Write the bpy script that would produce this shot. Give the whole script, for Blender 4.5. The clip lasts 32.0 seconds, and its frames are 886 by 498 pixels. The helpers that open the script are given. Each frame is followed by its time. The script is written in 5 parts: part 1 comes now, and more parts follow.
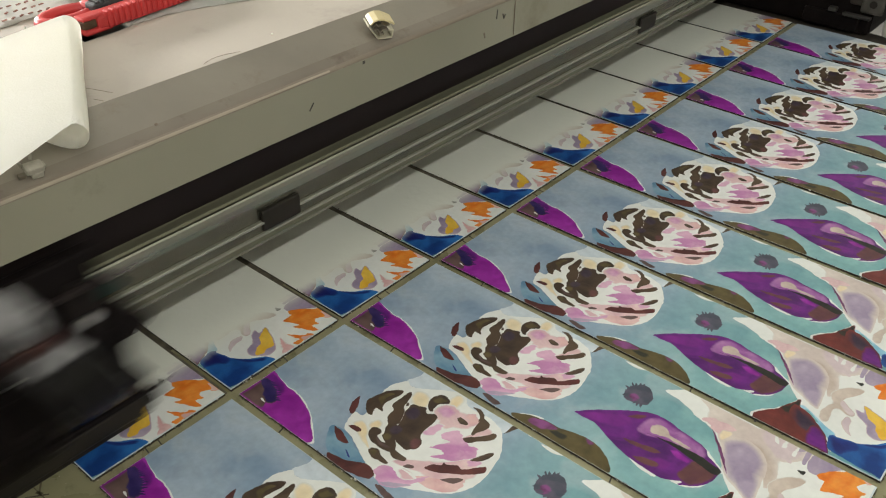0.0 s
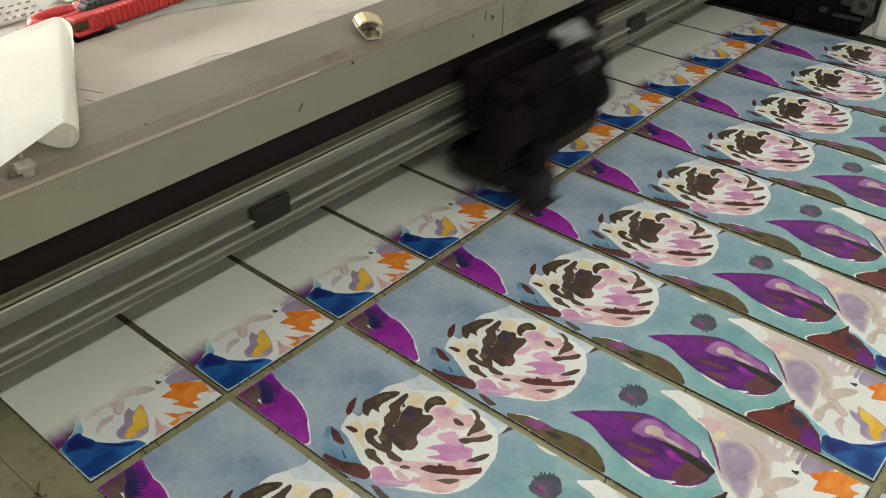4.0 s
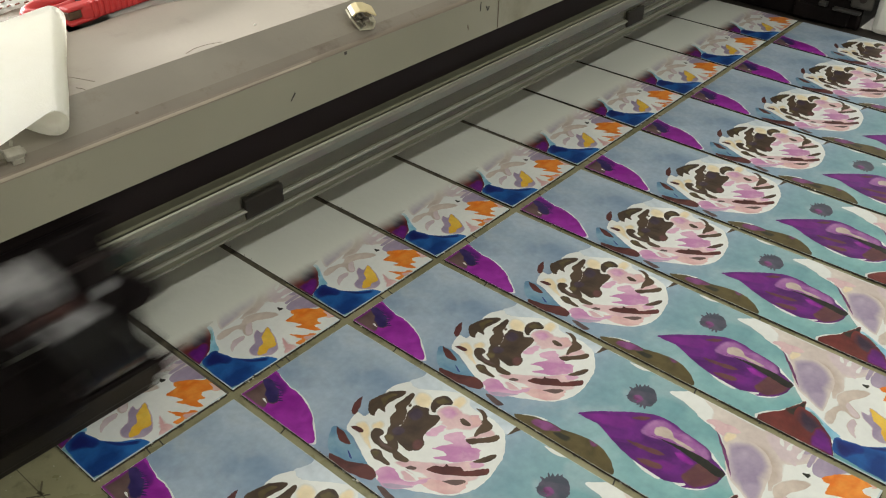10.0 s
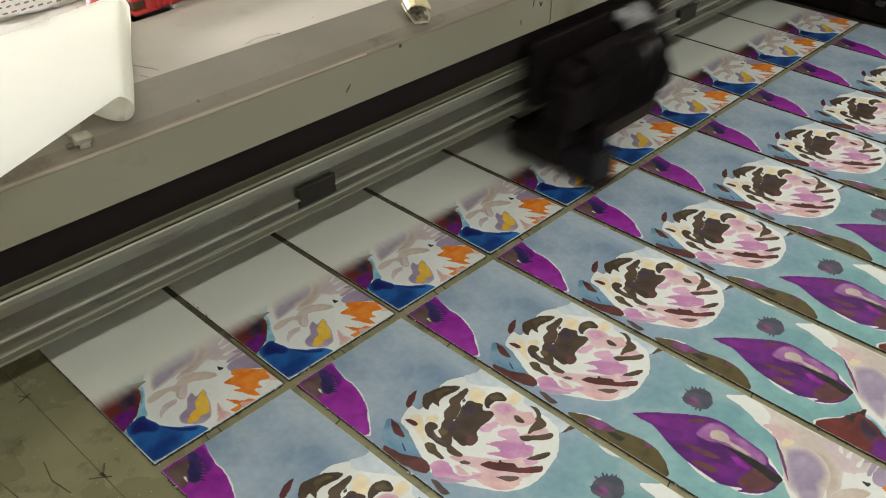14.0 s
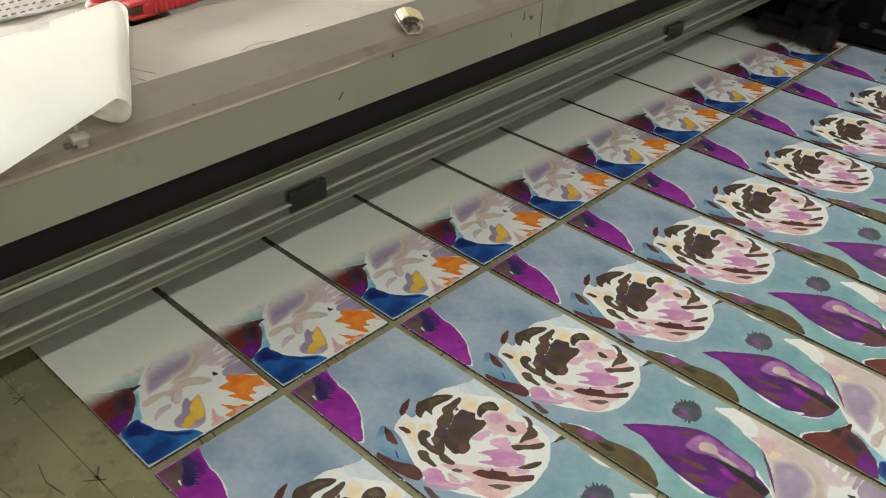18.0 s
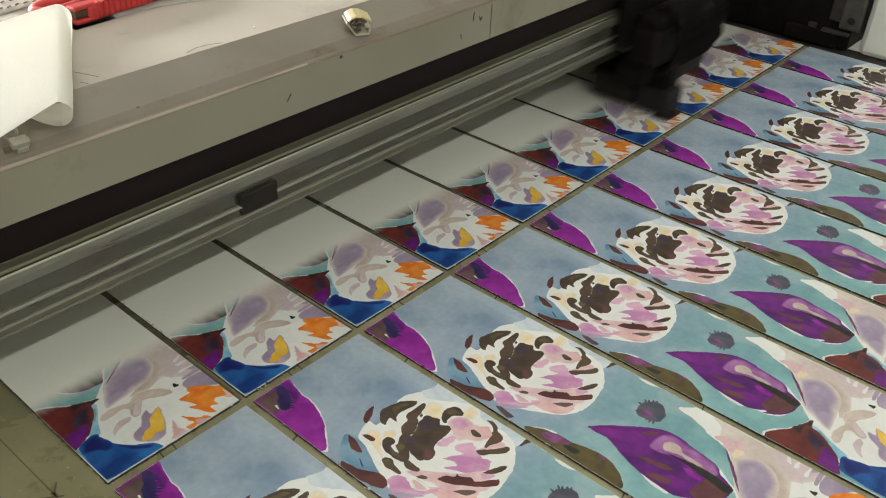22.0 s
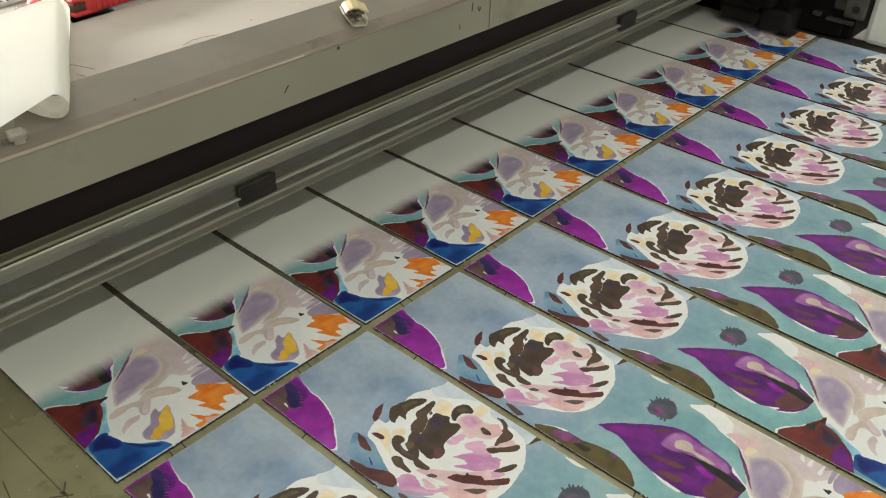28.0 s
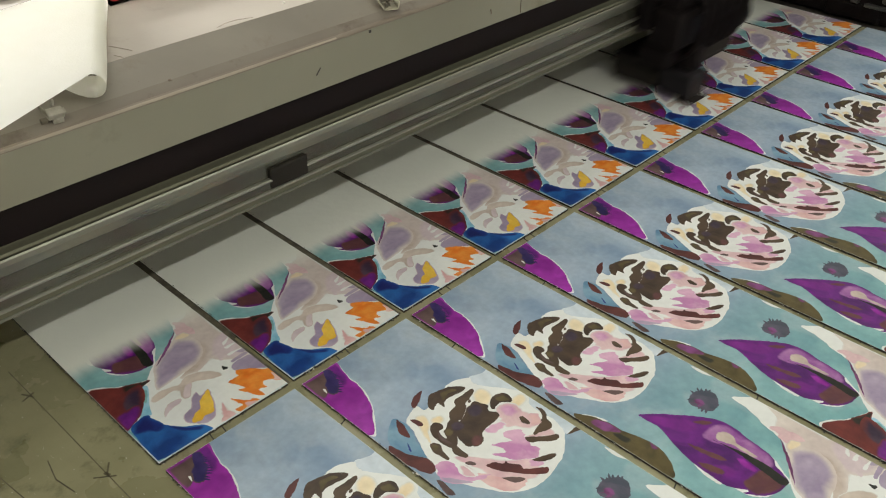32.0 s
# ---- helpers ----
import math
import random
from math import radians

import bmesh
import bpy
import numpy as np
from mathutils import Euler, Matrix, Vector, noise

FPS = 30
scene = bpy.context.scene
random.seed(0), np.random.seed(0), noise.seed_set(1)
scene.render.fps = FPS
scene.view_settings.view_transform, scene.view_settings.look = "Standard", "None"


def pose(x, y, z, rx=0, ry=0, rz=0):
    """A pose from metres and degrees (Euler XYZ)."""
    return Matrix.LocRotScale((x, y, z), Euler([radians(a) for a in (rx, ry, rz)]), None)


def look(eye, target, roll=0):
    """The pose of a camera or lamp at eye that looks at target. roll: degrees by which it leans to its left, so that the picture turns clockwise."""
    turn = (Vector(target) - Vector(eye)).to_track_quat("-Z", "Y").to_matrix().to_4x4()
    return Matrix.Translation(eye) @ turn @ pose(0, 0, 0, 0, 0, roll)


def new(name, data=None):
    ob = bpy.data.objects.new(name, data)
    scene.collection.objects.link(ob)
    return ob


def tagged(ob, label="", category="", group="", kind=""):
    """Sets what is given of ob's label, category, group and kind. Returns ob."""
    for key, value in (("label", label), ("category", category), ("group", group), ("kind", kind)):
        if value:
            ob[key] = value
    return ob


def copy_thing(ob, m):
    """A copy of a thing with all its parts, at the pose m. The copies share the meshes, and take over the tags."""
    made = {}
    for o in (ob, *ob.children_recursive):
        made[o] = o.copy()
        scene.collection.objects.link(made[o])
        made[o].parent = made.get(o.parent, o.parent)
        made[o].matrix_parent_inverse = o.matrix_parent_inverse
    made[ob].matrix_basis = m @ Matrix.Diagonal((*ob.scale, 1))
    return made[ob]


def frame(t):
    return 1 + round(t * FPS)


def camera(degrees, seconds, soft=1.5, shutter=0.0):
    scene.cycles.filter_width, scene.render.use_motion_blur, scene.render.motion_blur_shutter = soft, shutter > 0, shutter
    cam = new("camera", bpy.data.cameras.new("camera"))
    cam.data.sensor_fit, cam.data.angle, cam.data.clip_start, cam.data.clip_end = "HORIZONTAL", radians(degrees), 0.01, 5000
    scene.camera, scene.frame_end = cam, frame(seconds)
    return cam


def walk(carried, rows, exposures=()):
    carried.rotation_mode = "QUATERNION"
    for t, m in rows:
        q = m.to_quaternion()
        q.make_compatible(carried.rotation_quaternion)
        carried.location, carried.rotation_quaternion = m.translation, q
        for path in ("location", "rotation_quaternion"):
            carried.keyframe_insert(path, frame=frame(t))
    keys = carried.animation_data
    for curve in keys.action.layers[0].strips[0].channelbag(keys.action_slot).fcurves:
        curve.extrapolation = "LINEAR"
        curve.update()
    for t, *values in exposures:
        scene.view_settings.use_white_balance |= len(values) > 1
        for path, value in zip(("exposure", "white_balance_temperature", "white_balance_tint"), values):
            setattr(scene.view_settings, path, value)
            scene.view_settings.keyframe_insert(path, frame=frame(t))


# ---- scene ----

# ---------------------------------------------------------------- camera
cam = camera(53.7, 32.0, 1.1, 0.75)
PATH = [
    (0.0, pose(-0.3253, -0.5119, 0.5560, 55.547, -0.885, -49.606)),
    (0.5, pose(-0.3255, -0.5078, 0.5559, 55.610, -1.095, -49.705)),
    (1.0, pose(-0.3222, -0.5128, 0.5582, 55.625, -0.923, -49.480)),
    (1.5, pose(-0.3201, -0.5162, 0.5584, 55.555, -0.738, -49.491)),
    (2.0, pose(-0.3228, -0.5143, 0.5588, 55.590, -0.790, -49.804)),
    (2.5, pose(-0.3247, -0.5183, 0.5583, 55.783, -0.812, -49.685)),
    (3.0, pose(-0.3258, -0.5183, 0.5585, 55.793, -0.928, -49.665)),
    (3.5, pose(-0.3270, -0.5174, 0.5592, 55.727, -0.902, -49.692)),
    (5.5, pose(-0.3214, -0.5156, 0.5567, 55.488, -0.597, -49.727)),
    (6.0, pose(-0.3227, -0.5129, 0.5568, 55.383, -0.699, -49.791)),
    (6.5, pose(-0.3207, -0.5129, 0.5574, 55.238, -0.703, -49.619)),
    (7.0, pose(-0.3188, -0.5127, 0.5555, 55.287, -0.659, -49.625)),
    (7.5, pose(-0.3173, -0.5127, 0.5543, 55.312, -0.732, -49.654)),
    (8.0, pose(-0.3185, -0.5103, 0.5551, 55.334, -0.907, -49.697)),
    (8.5, pose(-0.3185, -0.5094, 0.5557, 55.370, -1.021, -49.569)),
    (9.0, pose(-0.3218, -0.5083, 0.5562, 55.498, -1.012, -49.390)),
    (9.5, pose(-0.3222, -0.5099, 0.5558, 55.446, -0.898, -49.230)),
    (10.0, pose(-0.3214, -0.5087, 0.5557, 55.359, -0.890, -49.343)),
    (10.5, pose(-0.3209, -0.5075, 0.5561, 55.382, -0.959, -49.347)),
    (11.0, pose(-0.3214, -0.5087, 0.5584, 55.634, -1.056, -49.305)),
    (11.5, pose(-0.3254, -0.5099, 0.5601, 55.955, -1.056, -49.237)),
    (12.0, pose(-0.3287, -0.5111, 0.5607, 55.988, -0.963, -49.164)),
    (12.5, pose(-0.3296, -0.5113, 0.5605, 55.873, -0.893, -49.055)),
    (13.0, pose(-0.3272, -0.5087, 0.5597, 55.390, -0.680, -48.592)),
    (13.5, pose(-0.3347, -0.5025, 0.5559, 55.191, -0.370, -46.748)),
    (15.5, pose(-0.3334, -0.4956, 0.5553, 55.157, -0.953, -46.367)),
    (16.0, pose(-0.3336, -0.4952, 0.5558, 55.247, -1.199, -46.269)),
    (16.5, pose(-0.3425, -0.4939, 0.5562, 55.665, -1.495, -46.115)),
    (17.0, pose(-0.3471, -0.4955, 0.5591, 55.850, -1.659, -46.100)),
    (17.5, pose(-0.3470, -0.4970, 0.5576, 55.929, -1.711, -46.231)),
    (18.0, pose(-0.3463, -0.5001, 0.5595, 55.993, -1.831, -46.541)),
    (18.5, pose(-0.3444, -0.5034, 0.5580, 55.964, -1.966, -46.941)),
    (19.0, pose(-0.3427, -0.4993, 0.5570, 55.784, -2.177, -47.385)),
    (19.5, pose(-0.3424, -0.4985, 0.5563, 55.779, -2.332, -47.690)),
    (20.0, pose(-0.3417, -0.4979, 0.5562, 55.904, -2.256, -48.184)),
    (20.5, pose(-0.3390, -0.5005, 0.5577, 55.954, -2.226, -48.380)),
    (21.0, pose(-0.3389, -0.5029, 0.5583, 56.135, -2.196, -48.556)),
    (21.5, pose(-0.3380, -0.5058, 0.5581, 56.284, -2.178, -48.770)),
    (22.0, pose(-0.3386, -0.5034, 0.5580, 56.365, -2.053, -48.758)),
    (22.5, pose(-0.3369, -0.5015, 0.5600, 56.135, -2.065, -48.773)),
    (23.0, pose(-0.3336, -0.4996, 0.5578, 55.994, -1.991, -48.823)),
    (23.5, pose(-0.3313, -0.5008, 0.5563, 56.108, -1.901, -48.785)),
    (24.0, pose(-0.3313, -0.4994, 0.5579, 56.083, -1.893, -48.888)),
    (24.5, pose(-0.3311, -0.5009, 0.5586, 56.163, -1.810, -48.775)),
    (25.0, pose(-0.3323, -0.5041, 0.5598, 56.251, -1.712, -48.624)),
    (25.5, pose(-0.3343, -0.5017, 0.5599, 56.262, -1.671, -48.592)),
    (27.5, pose(-0.3343, -0.5014, 0.5578, 56.082, -1.519, -48.258)),
    (28.0, pose(-0.3331, -0.4987, 0.5583, 55.832, -1.561, -48.359)),
    (28.5, pose(-0.3331, -0.5012, 0.5572, 56.022, -1.416, -48.342)),
    (29.0, pose(-0.3370, -0.5028, 0.5590, 56.061, -1.621, -48.491)),
    (29.5, pose(-0.3373, -0.5038, 0.5587, 56.228, -1.658, -48.393)),
    (30.0, pose(-0.3355, -0.5017, 0.5593, 56.204, -1.693, -48.323)),
    (30.5, pose(-0.3383, -0.5003, 0.5607, 56.185, -1.676, -48.263)),
    (31.0, pose(-0.3335, -0.4996, 0.5560, 55.969, -1.374, -48.185)),
    (31.5, pose(-0.3373, -0.4958, 0.5513, 55.641, -0.738, -46.864)),
    (32.0, pose(-0.3389, -0.4933, 0.5529, 55.322, -0.843, -46.399)),
]
EXPO = 0.0
walk(cam, PATH, [(0.0, EXPO), (32.0, EXPO)])

# ---------------------------------------------------------------- how the machine moves
STEP, TURN_R, TURN_L, PERIOD = 0.00464, 8.190, 9.827, 3.3237


def ease(u):
    u = min(1.0, max(0.0, u))
    return u * u * (3 - 2 * u)


def gantry_y(t):
    """The gantry steps forward a little each time the carriage turns round."""
    turns = [TURN_R + PERIOD * n for n in range(-2, 8)] + [TURN_L + PERIOD * n for n in range(-2, 8)]
    return STEP * (sum(ease((t - a + 0.2) / 0.3) for a in turns) - 1)


def carriage_x(t):
    """The carriage runs to and fro along its rail at a steady speed and turns round with an even push."""
    lo, right, left, brake = -0.368, 1.088, 1.124, 0.175    # first place, the two speeds, half the time of a turn
    ph = (t - TURN_L) % PERIOD
    reach = (PERIOD - 2 * brake) / (1 / right + 1 / left)
    turn = brake + reach / right                            # the far turn, counted from the near one

    def gone(after, speed):
        return speed * after * after / (2 * brake) if after < brake else speed * (after - brake / 2)

    if ph < turn:
        return lo + (gone(ph, right) if ph < turn - brake else reach - gone(turn - ph, right))
    back = PERIOD - ph
    return lo + (gone(back, left) if back < PERIOD - turn - brake else reach - gone(ph - turn, left))


# ---------------------------------------------------------------- world and lights
world = bpy.data.worlds.new("sky")
scene.world = world
world.use_nodes = True
sky = world.node_tree.nodes.new("ShaderNodeTexSky")
sky.sky_type, sky.sun_disc, sky.sun_elevation, sky.sun_rotation = "NISHITA", False, radians(40), radians(20)
world.node_tree.links.new(sky.outputs[0], world.node_tree.nodes["Background"].inputs[0])
world.node_tree.nodes["Background"].inputs[1].default_value = 0.1


def area(name, place, target, sx, sy, watts, colour):
    lamp = bpy.data.lights.new(name, "AREA")
    lamp.shape, lamp.size, lamp.size_y, lamp.energy, lamp.color = "RECTANGLE", sx, sy, watts, colour
    ob = new(name, lamp)
    ob.matrix_world = look(place, target)
    return ob


FLOOR, CEIL = -0.82, 2.80
# daylight in the window opening behind the gantry
area("window_light", (-0.6, 3.42, 1.03), (-0.6, 0, 0.5), 2.6, 0.32, 328, (0.99, 0.985, 0.96))
# fluorescent fixtures on the ceiling, two in a row before the machine and one behind it; east and back ones are added
# fill
area("tube_light", (-1.25, -2.61, CEIL - 0.12), (-1.25, -2.61, 0), 2.4, 0.05, 62, (1.0, 0.985, 0.915))
# made-up fill that lifts and cools the far sheets
area("fill_light_east", (1.85, -2.61, CEIL - 0.12), (1.85, -2.61, 0), 2.4, 0.05, 19, (0.90, 1.0, 0.965))
# made-up fill that brightens the hood top
area("fill_light_back", (0.3, 1.9, CEIL - 0.12), (0.3, 1.9, 0), 2.4, 0.08, 15, (1.0, 0.97, 0.90))

# ---------------------------------------------------------------- materials
gantry = tagged(new("printer_gantry"), "cream metal gantry hood with aluminium carriage rail over the flatbed", "printer gantry")


def mat(name, a, b=None, rough=0.5, metal=0.0, scale=30.0, bump=0.0, fine=400.0, specular=0.4, stretch=None, coat=0.0, stain=None, stain_scale=6.0):
    m = bpy.data.materials.new(name)
    m.use_nodes = True
    nt = m.node_tree
    p = nt.nodes["Principled BSDF"]
    N, K = nt.nodes.new, nt.links.new
    tc = N("ShaderNodeTexCoord")
    src = tc.outputs["Object"]
    if stretch:
        mp = N("ShaderNodeMapping")
        mp.inputs["Scale"].default_value = stretch
        K(src, mp.inputs[0])
        src = mp.outputs[0]
    n1 = N("ShaderNodeTexNoise")
    n1.inputs["Scale"].default_value, n1.inputs["Detail"].default_value = scale, 6
    K(src, n1.inputs["Vector"])
    n2 = N("ShaderNodeTexNoise")
    n2.inputs["Scale"].default_value, n2.inputs["Detail"].default_value = fine, 3
    K(src, n2.inputs["Vector"])
    ramp = N("ShaderNodeValToRGB")
    ramp.color_ramp.elements[0].position, ramp.color_ramp.elements[1].position = 0.32, 0.68
    ramp.color_ramp.elements[0].color = (*a, 1)
    ramp.color_ramp.elements[1].color = (*(b or a), 1)
    K(n1.outputs["Fac"], ramp.inputs[0])
    col = ramp.outputs[0]
    if stain:
        n3 = N("ShaderNodeTexNoise")
        n3.inputs["Scale"].default_value, n3.inputs["Detail"].default_value, n3.inputs["Roughness"].default_value = stain_scale, 8, 0.7
        K(src, n3.inputs["Vector"])
        mr = N("ShaderNodeMapRange")
        mr.inputs[1].default_value, mr.inputs[2].default_value = 0.54, 0.72
        K(n3.outputs["Fac"], mr.inputs[0])
        mx = N("ShaderNodeMix")
        mx.data_type = "RGBA"
        K(mr.outputs[0], mx.inputs["Factor"])
        K(col, mx.inputs["A"])
        mx.inputs["B"].default_value = (*stain, 1)
        col = mx.outputs["Result"]
    K(col, p.inputs["Base Color"])
    rr = N("ShaderNodeMapRange")
    rr.inputs[3].default_value, rr.inputs[4].default_value = max(0.02, rough - 0.1), min(1, rough + 0.1)
    K(n1.outputs["Fac"], rr.inputs[0])
    K(rr.outputs[0], p.inputs["Roughness"])
    p.inputs["Metallic"].default_value = metal
    p.inputs["Specular IOR Level"].default_value = specular
    p.inputs["Coat Weight"].default_value = coat
    if bump:
        bp = N("ShaderNodeBump")
        bp.inputs["Strength"].default_value, bp.inputs["Distance"].default_value = bump, 0.001
        K(n2.outputs["Fac"], bp.inputs["Height"])
        K(bp.outputs[0], p.inputs["Normal"])
    return m


SUBSTRATE = (0.715, 0.725, 0.645)


def ink(name, a, b, scale=25.0, grad=None, over=None):
    """Printed ink: it lies only where the print heads have already passed; beyond their line the sheet is bare."""
    m = bpy.data.materials.new("ink_" + name)
    m.use_nodes = True
    nt = m.node_tree
    p = nt.nodes["Principled BSDF"]
    N, K = nt.nodes.new, nt.links.new
    tc = N("ShaderNodeTexCoord")
    head = N("ShaderNodeTexCoord")
    head.object = gantry
    sep = N("ShaderNodeSeparateXYZ")
    K(head.outputs["Object"], sep.inputs[0])
    n1 = N("ShaderNodeTexNoise")
    n1.inputs["Scale"].default_value, n1.inputs["Detail"].default_value, n1.inputs["Distortion"].default_value = scale, 2.5 if grad else 5, 0.6
    K(tc.outputs["Object"], n1.inputs["Vector"])
    ramp = N("ShaderNodeValToRGB")
    ramp.color_ramp.elements[0].position, ramp.color_ramp.elements[1].position = 0.36, 0.64
    ramp.color_ramp.elements[0].color, ramp.color_ramp.elements[1].color = (*a, 1), (*b, 1)
    K(n1.outputs["Fac"], ramp.inputs[0])
    col = ramp.outputs[0]
    if grad:
        sp = N("ShaderNodeSeparateXYZ")
        K(tc.outputs["Object"], sp.inputs[0])
        add = N("ShaderNodeMath")
        add.operation = "MULTIPLY_ADD"
        add.inputs[1].default_value = 0.10
        K(n1.outputs["Fac"], add.inputs[0])
        K(sp.outputs["Y"], add.inputs[2])
        mr = N("ShaderNodeMapRange")
        mr.inputs[1].default_value, mr.inputs[2].default_value = -0.02, -0.40
        K(add.outputs[0], mr.inputs[0])
        g = N("ShaderNodeValToRGB")
        while len(g.color_ramp.elements) < len(grad):
            g.color_ramp.elements.new(0.5)
        for e, (pos, c) in zip(g.color_ramp.elements, grad):
            e.position, e.color = pos, (*c, 1)
        K(mr.outputs[0], g.inputs[0])
        bloom = N("ShaderNodeTexNoise")
        bloom.inputs["Scale"].default_value, bloom.inputs["Detail"].default_value, bloom.inputs["Distortion"].default_value = 21, 4, 0.8
        K(tc.outputs["Object"], bloom.inputs["Vector"])
        dry = N("ShaderNodeMapRange")
        dry.inputs[1].default_value, dry.inputs[2].default_value, dry.inputs[4].default_value = 0.53, 0.74, 0.50
        K(bloom.outputs["Fac"], dry.inputs[0])
        pool = N("ShaderNodeMapRange")
        pool.inputs[1].default_value, pool.inputs[2].default_value, pool.inputs[3].default_value, pool.inputs[4].default_value = 0.28, 0.44, 0.86, 1.0
        K(bloom.outputs["Fac"], pool.inputs[0])
        mx = N("ShaderNodeMix")
        mx.data_type, mx.blend_type = "RGBA", "MULTIPLY"
        mx.inputs["Factor"].default_value = 1.0
        K(g.outputs[0], mx.inputs["A"])
        K(col, mx.inputs["B"])
        deep = N("ShaderNodeVectorMath")
        deep.operation = "SCALE"
        K(mx.outputs["Result"], deep.inputs[0])
        K(pool.outputs[0], deep.inputs["Scale"])
        lift = N("ShaderNodeMix")
        lift.data_type = "RGBA"
        K(dry.outputs[0], lift.inputs["Factor"])
        K(deep.outputs[0], lift.inputs["A"])
        lift.inputs["B"].default_value = (0.42, 0.47, 0.50, 1)
        col = lift.outputs["Result"]
    if over:                                                # wet paint that runs out into the colour below it
        at = N("ShaderNodeAttribute")
        at.attribute_name = "ink_load"
        thin = N("ShaderNodeMath")
        thin.operation = "MULTIPLY_ADD"
        thin.inputs[1].default_value, thin.inputs[2].default_value = 1.1, -0.55
        K(n1.outputs["Fac"], thin.inputs[0])
        full = N("ShaderNodeMath")
        full.operation = "ADD"
        K(at.outputs["Fac"], full.inputs[0])
        K(thin.outputs[0], full.inputs[1])
        lim = N("ShaderNodeMapRange")
        lim.interpolation_type = "SMOOTHSTEP"
        lim.inputs[1].default_value, lim.inputs[2].default_value = -0.15, 0.65
        K(full.outputs[0], lim.inputs[0])
        edge_gate = N("ShaderNodeMath")
        edge_gate.operation = "MULTIPLY"
        rim = N("ShaderNodeMapRange")
        rim.inputs[1].default_value, rim.inputs[2].default_value = 0.0, 0.25
        K(at.outputs["Fac"], rim.inputs[0])
        K(lim.outputs[0], edge_gate.inputs[0])
        K(rim.outputs[0], edge_gate.inputs[1])
        below = N("ShaderNodeValToRGB")
        below.color_ramp.elements[0].position, below.color_ramp.elements[1].position = 0.36, 0.64
        below.color_ramp.elements[0].color, below.color_ramp.elements[1].color = (*over[0], 1), (*over[1], 1)
        nb = N("ShaderNodeTexNoise")
        nb.inputs["Scale"].default_value, nb.inputs["Detail"].default_value, nb.inputs["Distortion"].default_value = over[2], 5, 0.6
        K(tc.outputs["Object"], nb.inputs["Vector"])
        K(nb.outputs["Fac"], below.inputs[0])
        mxo = N("ShaderNodeMix")
        mxo.data_type = "RGBA"
        K(edge_gate.outputs[0], mxo.inputs["Factor"])
        K(below.outputs[0], mxo.inputs["A"])
        K(col, mxo.inputs["B"])
        col = mxo.outputs["Result"]
    # fine pigment grain
    n2 = N("ShaderNodeTexNoise")
    n2.inputs["Scale"].default_value, n2.inputs["Detail"].default_value = 160, 4
    K(tc.outputs["Object"], n2.inputs["Vector"])
    gr = N("ShaderNodeMapRange")
    gr.inputs[3].default_value, gr.inputs[4].default_value = 0.90 if name == "white" else 0.76, 1.05
    K(n2.outputs["Fac"], gr.inputs[0])
    mul = N("ShaderNodeVectorMath")
    mul.operation = "SCALE"
    K(col, mul.inputs[0])
    K(gr.outputs[0], mul.inputs["Scale"])
    # the passes of the heads build the ink up over a narrow band
    wob = N("ShaderNodeTexNoise")
    wob.inputs["Scale"].default_value = 1.0
    comb = N("ShaderNodeMapping")
    comb.inputs["Scale"].default_value = (140, 40, 1)
    K(tc.outputs["Object"], comb.inputs[0])
    K(comb.outputs[0], wob.inputs["Vector"])
    edge = N("ShaderNodeMath")
    edge.operation = "MULTIPLY_ADD"
    edge.inputs[1].default_value = 0.008
    K(wob.outputs["Fac"], edge.inputs[0])
    K(sep.outputs["Y"], edge.inputs[2])
    fade = N("ShaderNodeMapRange")
    fade.interpolation_type = "SMOOTHSTEP"
    fade.inputs[1].default_value, fade.inputs[2].default_value = INK_BARE, INK_FULL
    K(edge.outputs[0], fade.inputs[0])
    mx2 = N("ShaderNodeMix")
    mx2.data_type = "RGBA"
    K(fade.outputs[0], mx2.inputs["Factor"])
    mx2.inputs["A"].default_value = (*SUBSTRATE, 1)
    K(mul.outputs[0], mx2.inputs["B"])
    K(mx2.outputs["Result"], p.inputs["Base Color"])
    p.inputs["Roughness"].default_value = 0.43
    p.inputs["Specular IOR Level"].default_value = 0.35
    bn = N("ShaderNodeTexNoise")
    bn.inputs["Scale"].default_value, bn.inputs["Detail"].default_value = 75, 6
    K(tc.outputs["Object"], bn.inputs["Vector"])
    bp = N("ShaderNodeBump")
    bp.inputs["Strength"].default_value, bp.inputs["Distance"].default_value = 0.30, 0.002
    K(bn.outputs["Fac"], bp.inputs["Height"])
    K(bp.outputs[0], p.inputs["Normal"])
    return m


INK_BARE, INK_FULL = 0.085, 0.057
M_BED = mat("olive_bed", (0.180, 0.170, 0.092), (0.300, 0.280, 0.168), 0.28, 0, 9, 0.3, 150, stain=(0.105, 0.098, 0.050), stain_scale=20)
M_SUB = mat("sheet_bare", SUBSTRATE, (0.725, 0.74, 0.67), 0.30, 0, 12, 0.55, 26)
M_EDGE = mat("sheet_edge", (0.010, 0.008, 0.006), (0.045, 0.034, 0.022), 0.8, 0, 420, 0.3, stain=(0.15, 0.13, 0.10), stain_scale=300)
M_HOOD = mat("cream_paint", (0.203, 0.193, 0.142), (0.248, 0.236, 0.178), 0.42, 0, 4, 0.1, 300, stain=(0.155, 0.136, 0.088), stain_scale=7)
# worn paint of the shelf, darkened for the shade on its slope
M_SHELF_SHADE = mat("shaded_worn_cream_paint", (0.172, 0.154, 0.124), (0.206, 0.186, 0.151), 0.5, 0, 12, 0.2, 200, stain=(0.14, 0.10, 0.07), stain_scale=10)
